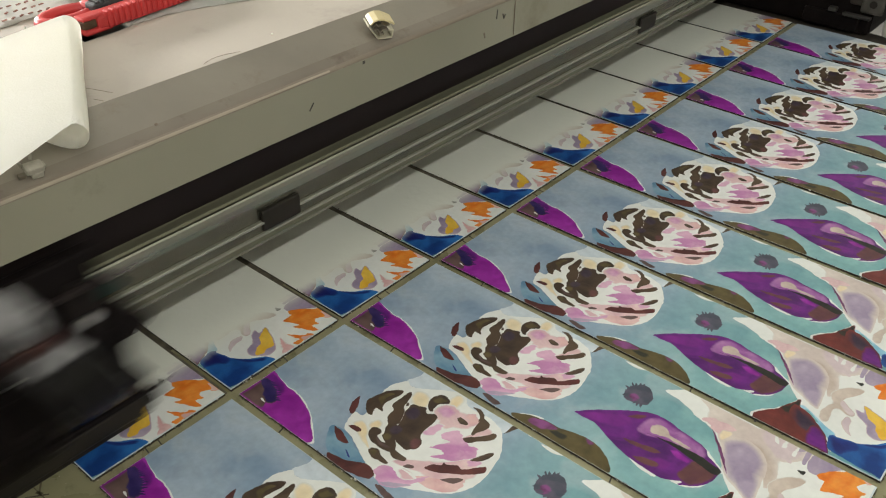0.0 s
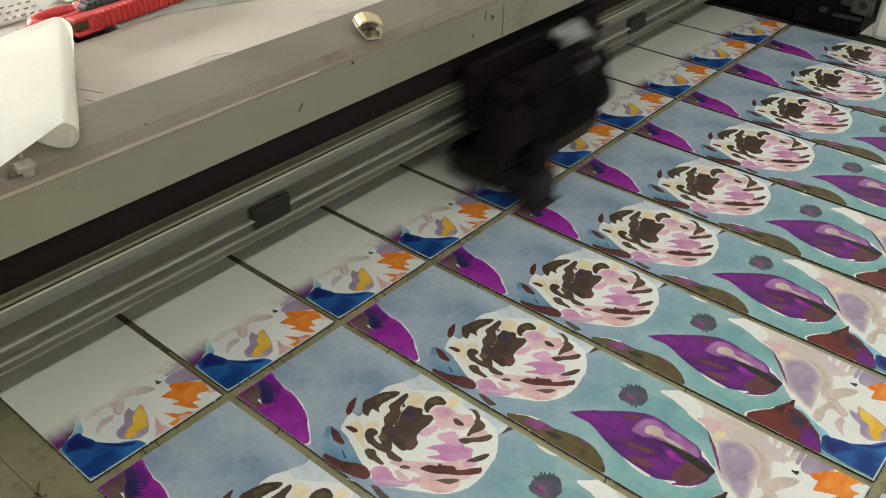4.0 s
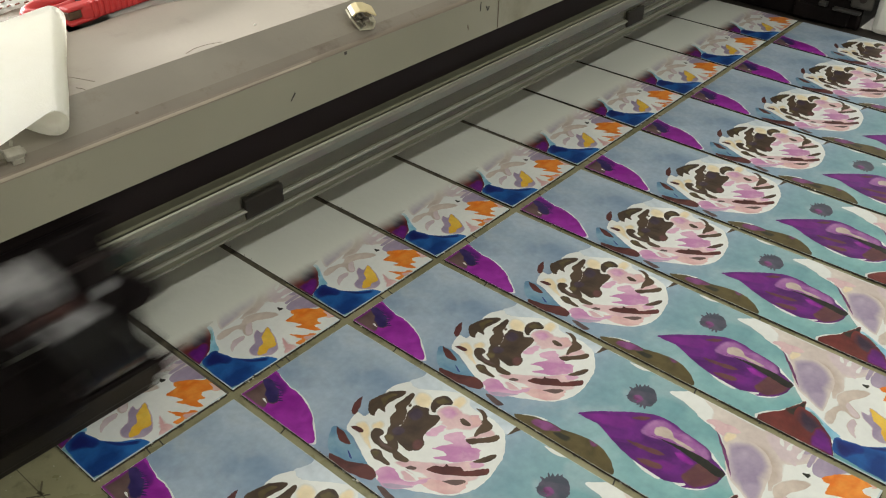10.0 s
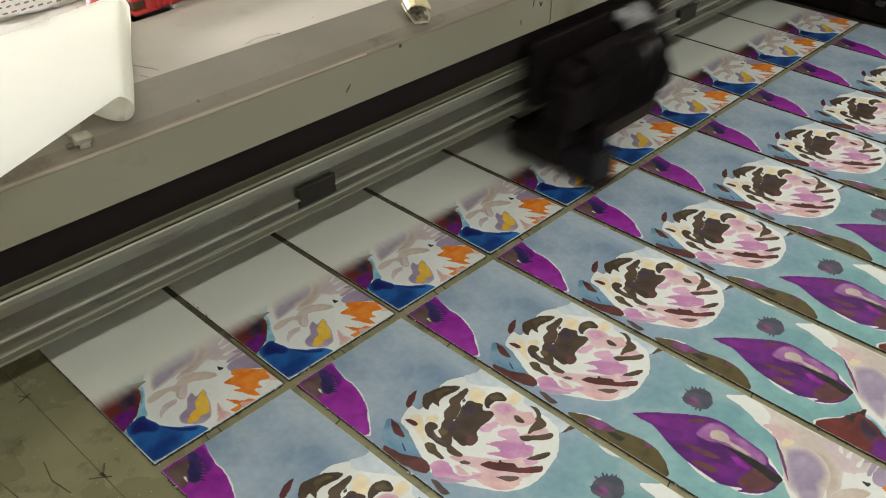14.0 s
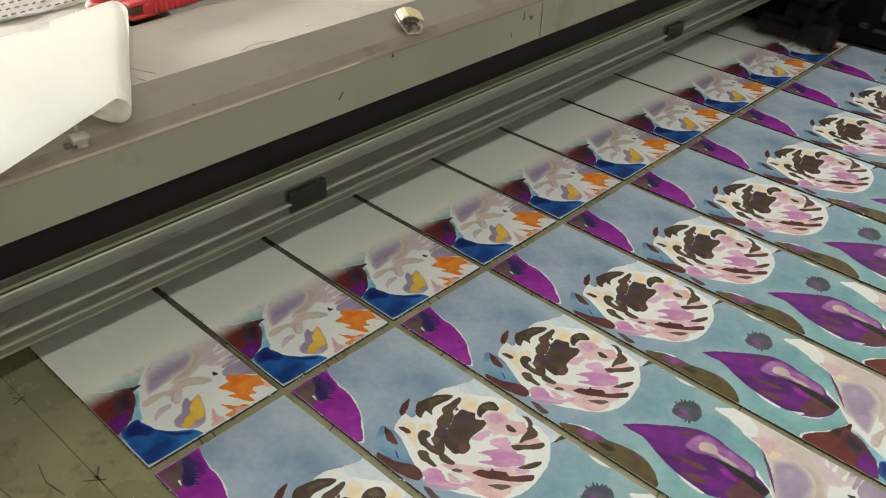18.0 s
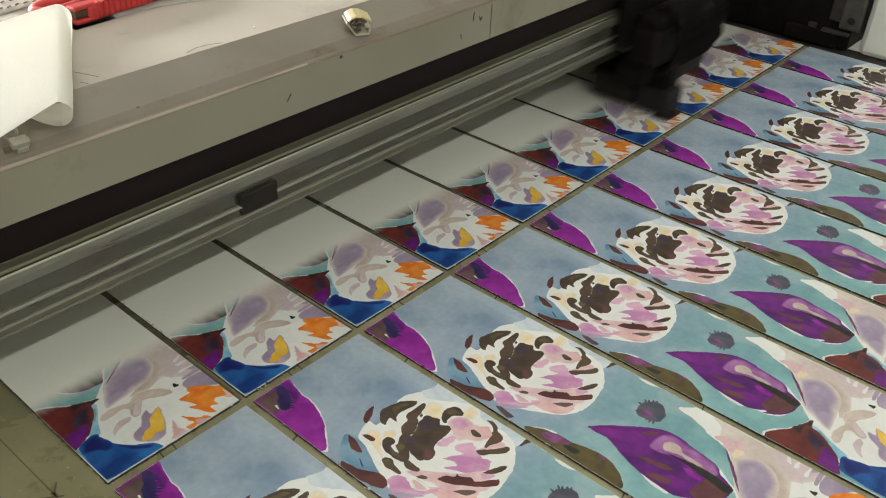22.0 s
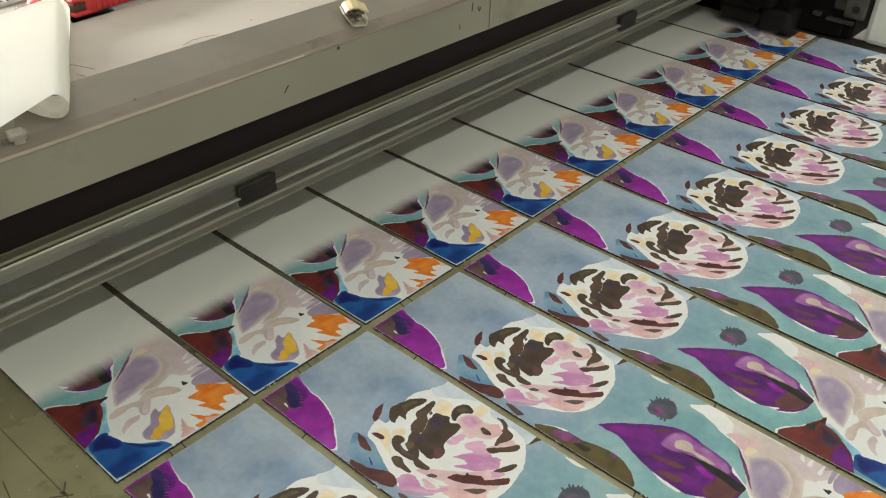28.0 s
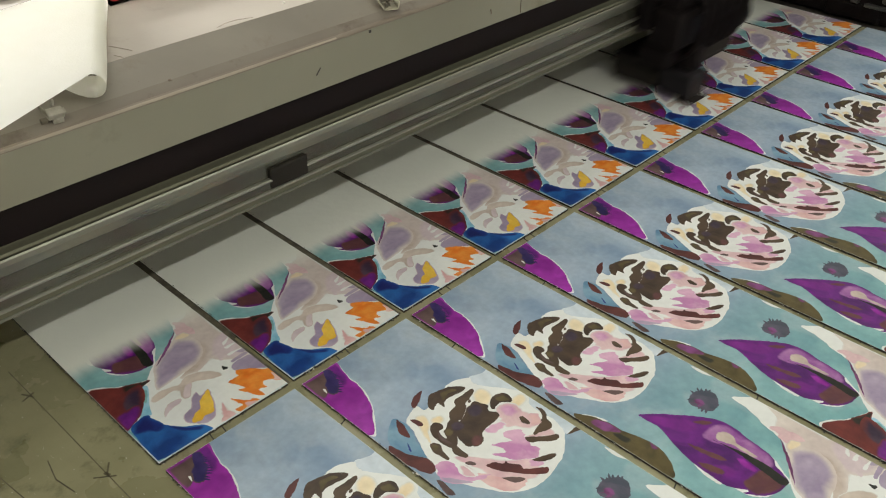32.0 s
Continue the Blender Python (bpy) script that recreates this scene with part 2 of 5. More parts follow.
# same paint, lightened for the light that falls on the flat top
M_TOP_LIT = mat("lit_hood_top_paint", (0.345, 0.308, 0.262), (0.40, 0.360, 0.310), 0.5, 0, 7, 0.15, 200, stain=(0.26, 0.222, 0.188), stain_scale=8)
# rail metal lightened for the ledges that catch the light
M_ALU_LIT = mat("lit_aluminium", (0.27, 0.266, 0.222), (0.345, 0.338, 0.288), 0.36, 0.65, 30, 0.1, 300, stretch=(0.05, 1, 1))
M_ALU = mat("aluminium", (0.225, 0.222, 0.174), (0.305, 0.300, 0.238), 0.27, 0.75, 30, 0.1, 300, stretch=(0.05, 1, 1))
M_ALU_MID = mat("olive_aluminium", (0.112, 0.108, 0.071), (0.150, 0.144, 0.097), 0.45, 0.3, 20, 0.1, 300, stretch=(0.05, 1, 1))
# the same metal darkened for the shade in groove and web
M_ALU_SHADE = mat("shaded_aluminium", (0.130, 0.122, 0.092), (0.18, 0.172, 0.131), 0.27, 0.75, 20, 0.1, 300, stretch=(0.05, 1, 1))
M_BLACK = mat("black_housing", (0.017, 0.0135, 0.012), (0.024, 0.0195, 0.0175), 0.6, 0, 20, 0.1, specular=0.15)
M_PLASTIC = mat("black_plastic", (0.0055, 0.0042, 0.0042), (0.0105, 0.0080, 0.0078), 0.5, 0, 30, 0.3, specular=0.06)
M_TUBE = mat("black_tube", (0.004, 0.0035, 0.0035), (0.006, 0.0055, 0.006), 0.16, 0, 40, 0.05, specular=0.22)
M_CLEAR = mat("pale_tube", (0.085, 0.083, 0.085), (0.285, 0.28, 0.285), 0.28, 0, 55, 0.1, specular=0.5)
M_SKIRT = mat("brown_black_metal", (0.013, 0.011, 0.0085), (0.021, 0.0175, 0.013), 0.55, 0, 40, 0.2, specular=0.2)
M_BRACKET = mat("slate_plastic", (0.009, 0.008, 0.009), (0.014, 0.0125, 0.014), 0.5, 0, 40, 0.2, specular=0.2)
M_AMBER = mat("amber_label", (0.16, 0.06, 0.02), (0.20, 0.08, 0.03), 0.5)
M_FITTING = mat("dull_metal", (0.10, 0.095, 0.08), (0.17, 0.16, 0.135), 0.45, 0.5, 90, 0.2)
M_CLAMP = mat("reddish_rubber", (0.030, 0.010, 0.008), (0.050, 0.018, 0.014), 0.6, 0, 60)
M_GREEN = mat("green_board", (0.006, 0.016, 0.011), (0.009, 0.024, 0.016), 0.35, 0, 60)
M_STEEL = mat("steel", (0.45, 0.45, 0.44), (0.55, 0.55, 0.54), 0.3, 0.9, 40, 0.1)
M_RED = mat("red_plastic", (0.40, 0.026, 0.026), (0.50, 0.040, 0.038), 0.38, 0, 25, 0.1)
M_GRIP = mat("black_grip", (0.02, 0.02, 0.02), (0.04, 0.04, 0.04), 0.6, 0, 300, 0.5)
M_PAPER = mat("thick_white_sheet", (0.95, 0.94, 0.885), (0.965, 0.955, 0.91), 0.7, 0, 60, 0.35, 700)
# a little light passes through the paper
glow = M_PAPER.node_tree.nodes.new("ShaderNodeBsdfTranslucent")
glow.inputs["Color"].default_value = (0.97, 0.95, 0.84, 1)
blend = M_PAPER.node_tree.nodes.new("ShaderNodeMixShader")
blend.inputs[0].default_value = 0.26
M_PAPER.node_tree.links.new(M_PAPER.node_tree.nodes["Principled BSDF"].outputs[0], blend.inputs[1])
M_PAPER.node_tree.links.new(glow.outputs[0], blend.inputs[2])
M_PAPER.node_tree.links.new(blend.outputs[0], M_PAPER.node_tree.nodes["Material Output"].inputs[0])
M_LID = mat("yellowed_plastic", (0.50, 0.42, 0.235), (0.58, 0.49, 0.285), 0.45, 0, 60)
M_CLIP = mat("ivory_clip", (0.33, 0.305, 0.225), (0.42, 0.39, 0.29), 0.4, 0, 60)
M_DUSTY = mat("dusty_plastic", (0.25, 0.235, 0.195), (0.34, 0.32, 0.27), 0.6, 0, 200, 0.3)
# plastic darkened to put shade inside the clip; the fallen clip's stub shares it
M_CLIP_DK = mat("clip_inside_shade", (0.10, 0.085, 0.062), (0.17, 0.15, 0.115), 0.7)
M_WHITE = mat("white_panel", (0.62, 0.62, 0.58), (0.68, 0.68, 0.64), 0.4, 0, 8, 0.1)
M_WALL = mat("wall_paint", (0.50, 0.49, 0.45), (0.56, 0.55, 0.50), 0.8, 0, 4, 0.2)
M_FLOOR = mat("concrete", (0.22, 0.21, 0.20), (0.30, 0.29, 0.27), 0.7, 0, 4, 0.3)
M_CEIL = mat("ceiling_paint", (0.66, 0.66, 0.63), (0.70, 0.70, 0.67), 0.8, 0, 4)
M_MARK = mat("dark_mark", (0.03, 0.028, 0.025), (0.05, 0.045, 0.04), 0.7)
# dark brown that stands for shade down in the sheet gaps
M_GROOVE_SHADE = mat("groove_shade", (0.066, 0.057, 0.039), (0.145, 0.126, 0.085), 0.6, 0, 90, 0.4, 300)
M_LINE = mat("brown_line", (0.06, 0.05, 0.03), (0.14, 0.12, 0.07), 0.7, 0, 120)
M_LIP = mat("worn_lip", (0.150, 0.120, 0.090), (0.200, 0.168, 0.130), 0.55, 0, 14, 0.2, 200, stretch=(0.35, 1, 1), stain=(0.34, 0.29, 0.225), stain_scale=9)
# cream tone that paints the highlight on the left of the lip
M_HIGHLIGHT = mat("lip_highlight_paint", (0.225, 0.192, 0.150), (0.33, 0.285, 0.222), 0.5, 0, 40, 0.2, 200, stretch=(0.3, 1, 1))
M_FILM = mat("pale_film", (0.60, 0.59, 0.55), (0.68, 0.67, 0.63), 0.25, 0, 12, 0.2)
M_CLOTH = mat("white_cloth", (0.70, 0.68, 0.63), (0.78, 0.76, 0.71), 0.9, 0, 80, 0.5, 700)
M_STITCH = mat("stitch_thread", (0.22, 0.09, 0.06), (0.30, 0.14, 0.10), 0.8)
M_RUST = mat("brown_steel", (0.06, 0.035, 0.02), (0.13, 0.08, 0.05), 0.4, 0.6, 80, 0.2)
M_DUST = mat("pale_dust", (0.55, 0.53, 0.47), (0.65, 0.63, 0.57), 0.8)
# near-black brown for the shaded gap under the hood; a carriage bar shares it
M_VOID = mat("dark_brown_void", (0.0115, 0.0080, 0.0080), (0.0155, 0.0108, 0.0108), 0.7, 0, 20, 0.1, specular=0.15)
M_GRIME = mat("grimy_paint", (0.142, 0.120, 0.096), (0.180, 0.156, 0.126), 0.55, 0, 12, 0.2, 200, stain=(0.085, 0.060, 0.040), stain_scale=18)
M_CRACK = mat("crack_brown", (0.12, 0.09, 0.065), (0.17, 0.13, 0.10), 0.8)
M_GREY = mat("dull_grey_metal", (0.045, 0.042, 0.036), (0.085, 0.08, 0.068), 0.5, 0.3, 60, 0.2)
M_GREY_DK = mat("sooty_grey_metal", (0.024, 0.022, 0.020), (0.046, 0.043, 0.038), 0.55, 0.2, 60, 0.2)
M_STRIP = mat("brown_edge_strip", (0.020, 0.016, 0.013), (0.042, 0.034, 0.027), 0.6, 0, 60, 0.3, 300)
M_LAMP = bpy.data.materials.new("lamp_diffuser")
M_LAMP.use_nodes = True
M_LAMP.node_tree.nodes["Principled BSDF"].inputs["Emission Color"].default_value = (1, 0.97, 0.9, 1)
M_LAMP.node_tree.nodes["Principled BSDF"].inputs["Emission Strength"].default_value = 6

# ---------------------------------------------------------------- mesh helpers


def mesh_of(name, bm, materials):
    me = bpy.data.meshes.new(name)
    bm.normal_update()
    bm.to_mesh(me)
    bm.free()
    for m in materials if isinstance(materials, (list, tuple)) else [materials]:
        me.materials.append(m)
    return me


def part(name, bm, material, parent, label=""):
    ob = new(name, mesh_of(name, bm, material))
    ob.parent = parent
    if label:
        tagged(ob, label)
    return ob


def thing(name, label, category, group="", kind="", m=None):
    ob = tagged(new(name), label, category, group, kind)
    if m is not None:
        ob.matrix_world = m
    return ob


def add_box(bm, x0, y0, z0, x1, y1, z1, bevel=0.0, m=None, index=0):
    made = bmesh.ops.create_cube(bm, size=1.0, matrix=Matrix.Translation(((x0 + x1) / 2, (y0 + y1) / 2, (z0 + z1) / 2)) @ Matrix.Diagonal((x1 - x0, y1 - y0, z1 - z0, 1)))
    vs = made["verts"]
    if bevel:
        es = {e for v in vs for e in v.link_edges}
        r = bmesh.ops.bevel(bm, geom=list(es), offset=bevel, segments=2, affect="EDGES", profile=0.5)
        vs = list({v for f in r["faces"] for v in f.verts} | {v for v in vs if v.is_valid})
    if m is not None:
        bmesh.ops.transform(bm, matrix=m, verts=vs)
    if index:
        for f in {f for v in vs for f in v.link_faces}:
            f.material_index = index
    return vs


def box(x0, y0, z0, x1, y1, z1, bevel=0.0, m=None):
    bm = bmesh.new()
    add_box(bm, x0, y0, z0, x1, y1, z1, bevel, m)
    return bm


def extrude_x(profile, x0, x1, closed=True):
    """A profile of (y, z) points drawn out along x."""
    bm = bmesh.new()
    a = [bm.verts.new((x0, y, z)) for y, z in profile]
    b = [bm.verts.new((x1, y, z)) for y, z in profile]
    n = len(profile)
    for i in range(n if closed else n - 1):
        j = (i + 1) % n
        bm.faces.new((a[i], a[j], b[j], b[i]))
    if closed:
        bm.faces.new(a[::-1])
        bm.faces.new(b)
    bmesh.ops.recalc_face_normals(bm, faces=bm.faces[:])
    return bm


def add_tube(bm, pts, r, n=8, index=0):
    pts = [Vector(p) for p in pts]
    rings, up = [], Vector((0.3, 0.2, 1)).normalized()
    for i, p in enumerate(pts):
        d = (pts[min(i + 1, len(pts) - 1)] - pts[max(i - 1, 0)]).normalized()
        s = d.cross(up).normalized()
        q = s.cross(d)
        ri = r[i] if isinstance(r, list) else r
        rings.append([bm.verts.new(p + ri * (math.cos(2 * math.pi * k / n) * s + math.sin(2 * math.pi * k / n) * q)) for k in range(n)])
    for a, b in zip(rings, rings[1:]):
        for k in range(n):
            f = bm.faces.new((a[k], a[(k + 1) % n], b[(k + 1) % n], b[k]))
            f.material_index, f.smooth = index, True
    bm.faces.new(rings[0][::-1]).material_index = index
    bm.faces.new(rings[-1]).material_index = index


def smooth_path(keys, n=7):
    """Points of a smooth line through a few places."""
    k = [Vector(p) for p in keys]
    k = [2 * k[0] - k[1]] + k + [2 * k[-1] - k[-2]]
    out = []
    for p0, p1, p2, p3 in zip(k, k[1:], k[2:], k[3:]):
        for j in range(n):
            t = j / n
            out.append(0.5 * (2 * p1 + (p2 - p0) * t + (2 * p0 - 5 * p1 + 4 * p2 - p3) * t * t + (3 * p1 - p0 - 3 * p2 + p3) * t ** 3))
    return out + [k[-2]]


# ---------------------------------------------------------------- room
def room():
    x0, x1, y0, y1 = -3.2, 4.2, -3.8, 3.5
    tagged(new("floor", mesh_of("floor", box(x0 - 0.2, y0 - 0.2, FLOOR - 0.1, x1 + 0.2, y1 + 0.2, FLOOR), M_FLOOR)), "grey concrete workshop floor", "floor", kind="structure")
    tagged(new("ceiling", mesh_of("ceiling", box(x0 - 0.2, y0 - 0.2, CEIL, x1 + 0.2, y1 + 0.2, CEIL + 0.1), M_CEIL)), "plain pale painted ceiling", "ceiling", kind="structure")
    for nm, b in (("wall_west", (x0 - 0.2, y0 - 0.2, FLOOR, x0, y1 + 0.2, CEIL)), ("wall_east", (x1, y0 - 0.2, FLOOR, x1 + 0.2, y1 + 0.2, CEIL)), ("wall_south", (x0, y0 - 0.2, FLOOR, x1, y0, CEIL))):
        tagged(new(nm, mesh_of(nm, box(*b), M_WALL)), "plain painted workshop wall", "wall", kind="structure")
    bm = bmesh.new()
    for b in ((x0, y1, FLOOR, -2.0, y1 + 0.2, CEIL), (0.8, y1, FLOOR, x1, y1 + 0.2, CEIL), (-2.0, y1, FLOOR, 0.8, y1 + 0.2, 0.84), (-2.0, y1, 1.22, 0.8, y1 + 0.2, CEIL)):
        add_box(bm, *b)
    tagged(new("wall_north", mesh_of("wall_north", bm, M_WALL)), "plain painted wall with a window opening", "wall", kind="structure")
    # the first fixture fits the rail's shadow; the other two house added fill
    for x, y in ((-1.25, -2.61), (1.85, -2.61), (0.3, 1.9)):
        fix = thing("ceiling_light", "long white fluorescent ceiling light, out of view", "ceiling light", "ceiling lights", m=pose(x, y, 0))
        lamp_box = part("housing", box(-1.25, -0.09, CEIL - 0.06, 1.25, 0.09, CEIL, 0.005), M_WHITE, fix)
        for s in (-0.06, 0.06):
            bm = bmesh.new()
            add_tube(bm, [(-1.2, s, CEIL - 0.09), (1.2, s, CEIL - 0.09)], 0.013, 8)
            part("tube", bm, M_LAMP, fix, "glowing fluorescent tube")


room()

# ---------------------------------------------------------------- flatbed
PITCH, ROW, WIDE, LONG, THICK = 0.14, 0.4824, 0.1318, 0.4727, 0.0024
# left edges of the columns of sheets; the far ones lie a little wider apart
COLUMNS = [k * PITCH - 0.0003 for k in range(-1, 5)] + [0.7058, 0.8517, 0.9995, 1.1508]
WIDTHS = [WIDE] * 5 + [0.1400, 0.1402, 0.1424, 0.1462, 0.1340]


BED_LINES = ((-0.1752, 0.0877, 0.225, 0.0011, 0.7), (-0.1790, 0.1562, 0.013, 0.0020, -71), (-0.1785, 0.1585, 0.012, 0.0018, 30), (-0.1771, 0.0250, 0.018, 0.0018, 53), (-0.1708, 0.0316, 0.0125, 0.0022, -35), (-0.1745, 0.0265, 0.006, 0.0040, 20),
             (-0.2035, 0.0620, 0.024, 0.0016, -11), (-0.2035, 0.0392, 0.023, 0.0016, 11), (-0.2333, 0.0620, 0.060, 0.0013, 7), (-0.24, -0.06, 0.16, 0.0010, -6))


def bed():
    b = thing("printer_bed", "olive green flatbed printing table with dark edge strip", "printing table")
    part("bed_surface", box(-0.85, -1.35, -0.03, 1.2885, 1.6, -THICK, 0.0006), M_BED, b, "stained olive green bed surface")
    part("edge_strip", box(1.2887, -1.35, -0.04, 1.335, 1.6, -THICK - 0.0002, 0.0006), M_STRIP, b, "dark edge strip")
    for left in COLUMNS:                                    # pencil ticks in the gaps between the sheets
        for y in (-0.0008, ROW - 0.0008):
            for x in (0.0475, 0.060):
                part("pencil_tick", box(-0.0005, -0.0050, -THICK, 0.0005, 0.0050, -THICK + 0.0003, 0, pose(left + x, y, 0, 0, 0, -8)), M_MARK, b)
        for y in (-0.066, -0.31):
            part("pencil_tick", box(-0.0044, -0.0006, -THICK, 0.0044, 0.0006, -THICK + 0.0003, 0, pose(left - 0.0040, y, 0, 0, 0, 14)), M_MARK, b)
    for left, wide in zip(COLUMNS, WIDTHS):                 # dark strips paint in the shade of the grooves between the sheets still to be printed
        edge, end = left + wide + 0.0004, left + max(wide + 0.0036, 0.1382)
        part("groove_shade_strip", box(edge, ROW - 0.3900, -THICK + 0.00005, end, ROW - 0.0060, -THICK + 0.0015), M_GROOVE_SHADE, b, "dark strip painted in as groove shade")
        part("groove_shade_strip", box(edge, ROW - 0.4770, -THICK + 0.00005, edge + 0.0026, ROW - 0.3902, -THICK + 0.0015), M_GROOVE_SHADE, b, "dark strip painted in as groove shade")
    for x, y, ln, w, a in BED_LINES:
        part("scribed_line", box(-w / 3, -ln / 2, -THICK, w / 3, ln / 2, -THICK + 0.0003, 0, pose(x, y, 0, 0, 0, a)), M_LINE, b, "dark scribed line")
    part("body", box(-0.8, -1.3, -0.35, 1.3, 1.55, -0.0405, 0.01), M_BLACK, b)
    for x in (-0.7, 1.2):
        for y in (-1.2, 1.4):
            part("leg", box(x - 0.05, y - 0.05, FLOOR, x + 0.05, y + 0.05, -0.351, 0.005), M_BLACK, b)
    return b


bed()

# ---------------------------------------------------------------- printed sheets
INKS, PAINT = {}, {}


for name, a, b, sc in (
    ("white", (0.655, 0.67, 0.645), (0.705, 0.72, 0.695), 20),
    ("pale", (0.50, 0.58, 0.64), (0.64, 0.70, 0.74), 25),
    ("brown", (0.042, 0.026, 0.018), (0.092, 0.060, 0.036), 32),
    ("umber", (0.075, 0.045, 0.045), (0.14, 0.09, 0.08), 40),
    ("maroon", (0.060, 0.016, 0.016), (0.12, 0.034, 0.030), 40),
    ("navy", (0.010, 0.015, 0.12), (0.012, 0.035, 0.20), 60),
    ("olive", (0.060, 0.048, 0.018), (0.13, 0.10, 0.04), 40),
    ("pink", (0.50, 0.22, 0.42), (0.66, 0.40, 0.54), 40),
    ("rose", (0.60, 0.38, 0.42), (0.70, 0.52, 0.52), 40),
    ("salmon", (0.62, 0.36, 0.36), (0.72, 0.50, 0.48), 40),
    ("cream", (0.74, 0.60, 0.36), (0.80, 0.70, 0.50), 40),
    ("magenta", (0.22, 0.010, 0.24), (0.34, 0.03, 0.36), 40),
    ("violet", (0.120, 0.010, 0.165), (0.200, 0.018, 0.235), 35),
    ("purple", (0.070, 0.008, 0.12), (0.16, 0.016, 0.22), 45),
    ("black", (0.012, 0.016, 0.012), (0.03, 0.03, 0.022), 60),
    ("redbrown", (0.10, 0.035, 0.045), (0.15, 0.062, 0.050), 50),
    ("slate", (0.060, 0.070, 0.095), (0.11, 0.10, 0.14), 60),
    ("red", (0.085, 0.017, 0.016), (0.185, 0.036, 0.030), 28),
    ("plum", (0.08, 0.015, 0.05), (0.24, 0.07, 0.22), 60),
    ("teal", (0.11, 0.30, 0.32), (0.24, 0.46, 0.46), 35),
    ("skyblue", (0.20, 0.45, 0.60), (0.38, 0.62, 0.74), 40),
    ("blue", (0.007, 0.040, 0.19), (0.024, 0.145, 0.42), 26),
    ("mauve", (0.30, 0.24, 0.35), (0.42, 0.35, 0.45), 40),
    ("lilac", (0.54, 0.44, 0.48), (0.64, 0.54, 0.55), 30),
    ("blush", (0.57, 0.49, 0.45), (0.67, 0.61, 0.555), 20),
    ("beige", (0.49, 0.405, 0.345), (0.62, 0.535, 0.465), 40),
    ("yellow", (0.72, 0.40, 0.03), (0.78, 0.52, 0.08), 60),
    ("indigo", (0.018, 0.014, 0.085), (0.045, 0.028, 0.13), 60),
    ("inky", (0.030, 0.019, 0.042), (0.060, 0.040, 0.060), 50),
    ("orchid", (0.26, 0.075, 0.29), (0.42, 0.20, 0.41), 50),
    ("sand", (0.42, 0.34, 0.30), (0.56, 0.48, 0.40), 70),
    ("steelblue", (0.10, 0.22, 0.34), (0.20, 0.34, 0.44), 40),
    ("orange", (0.72, 0.17, 0.015), (0.80, 0.30, 0.05), 60),
):
    INKS[name] = ink(name, a, b, sc)
    PAINT[name] = (a, b, sc)
INKS["wash"] = ink("wash", (0.80, 0.85, 0.89), (1.26, 1.20, 1.14), 12, grad=((0.0, (0.305, 0.390, 0.485)), (0.12, (0.190, 0.278, 0.395)), (0.34, (0.220, 0.318, 0.412)), (0.48, (0.235, 0.385, 0.425)), (0.62, (0.215, 0.400, 0.418)), (0.80, (0.185, 0.390, 0.400)), (1.0, (0.150, 0.345, 0.362))))
INKS["bare"] = M_SUB

RIM = 1000 * WIDE, 1000 * LONG


def clipped(pts):
    """The part of a closed outline (mm) that lies on the sheet."""
    for axis, lim, sign in ((0, 0.2, 1), (0, RIM[0] - 0.2, -1), (1, 0.2, 1), (1, RIM[1] - 0.2, -1)):
        out = []
        for p, q in zip(pts, pts[1:] + pts[:1]):
            a, b = (p[axis] - lim) * sign, (q[axis] - lim) * sign
            if a >= 0:
                out.append(p)
            if (a >= 0) != (b >= 0):
                k = a / (a - b)
                out.append((p[0] + (q[0] - p[0]) * k, p[1] + (q[1] - p[1]) * k))
        pts = out
        if len(pts) < 3:
            return []
    return pts


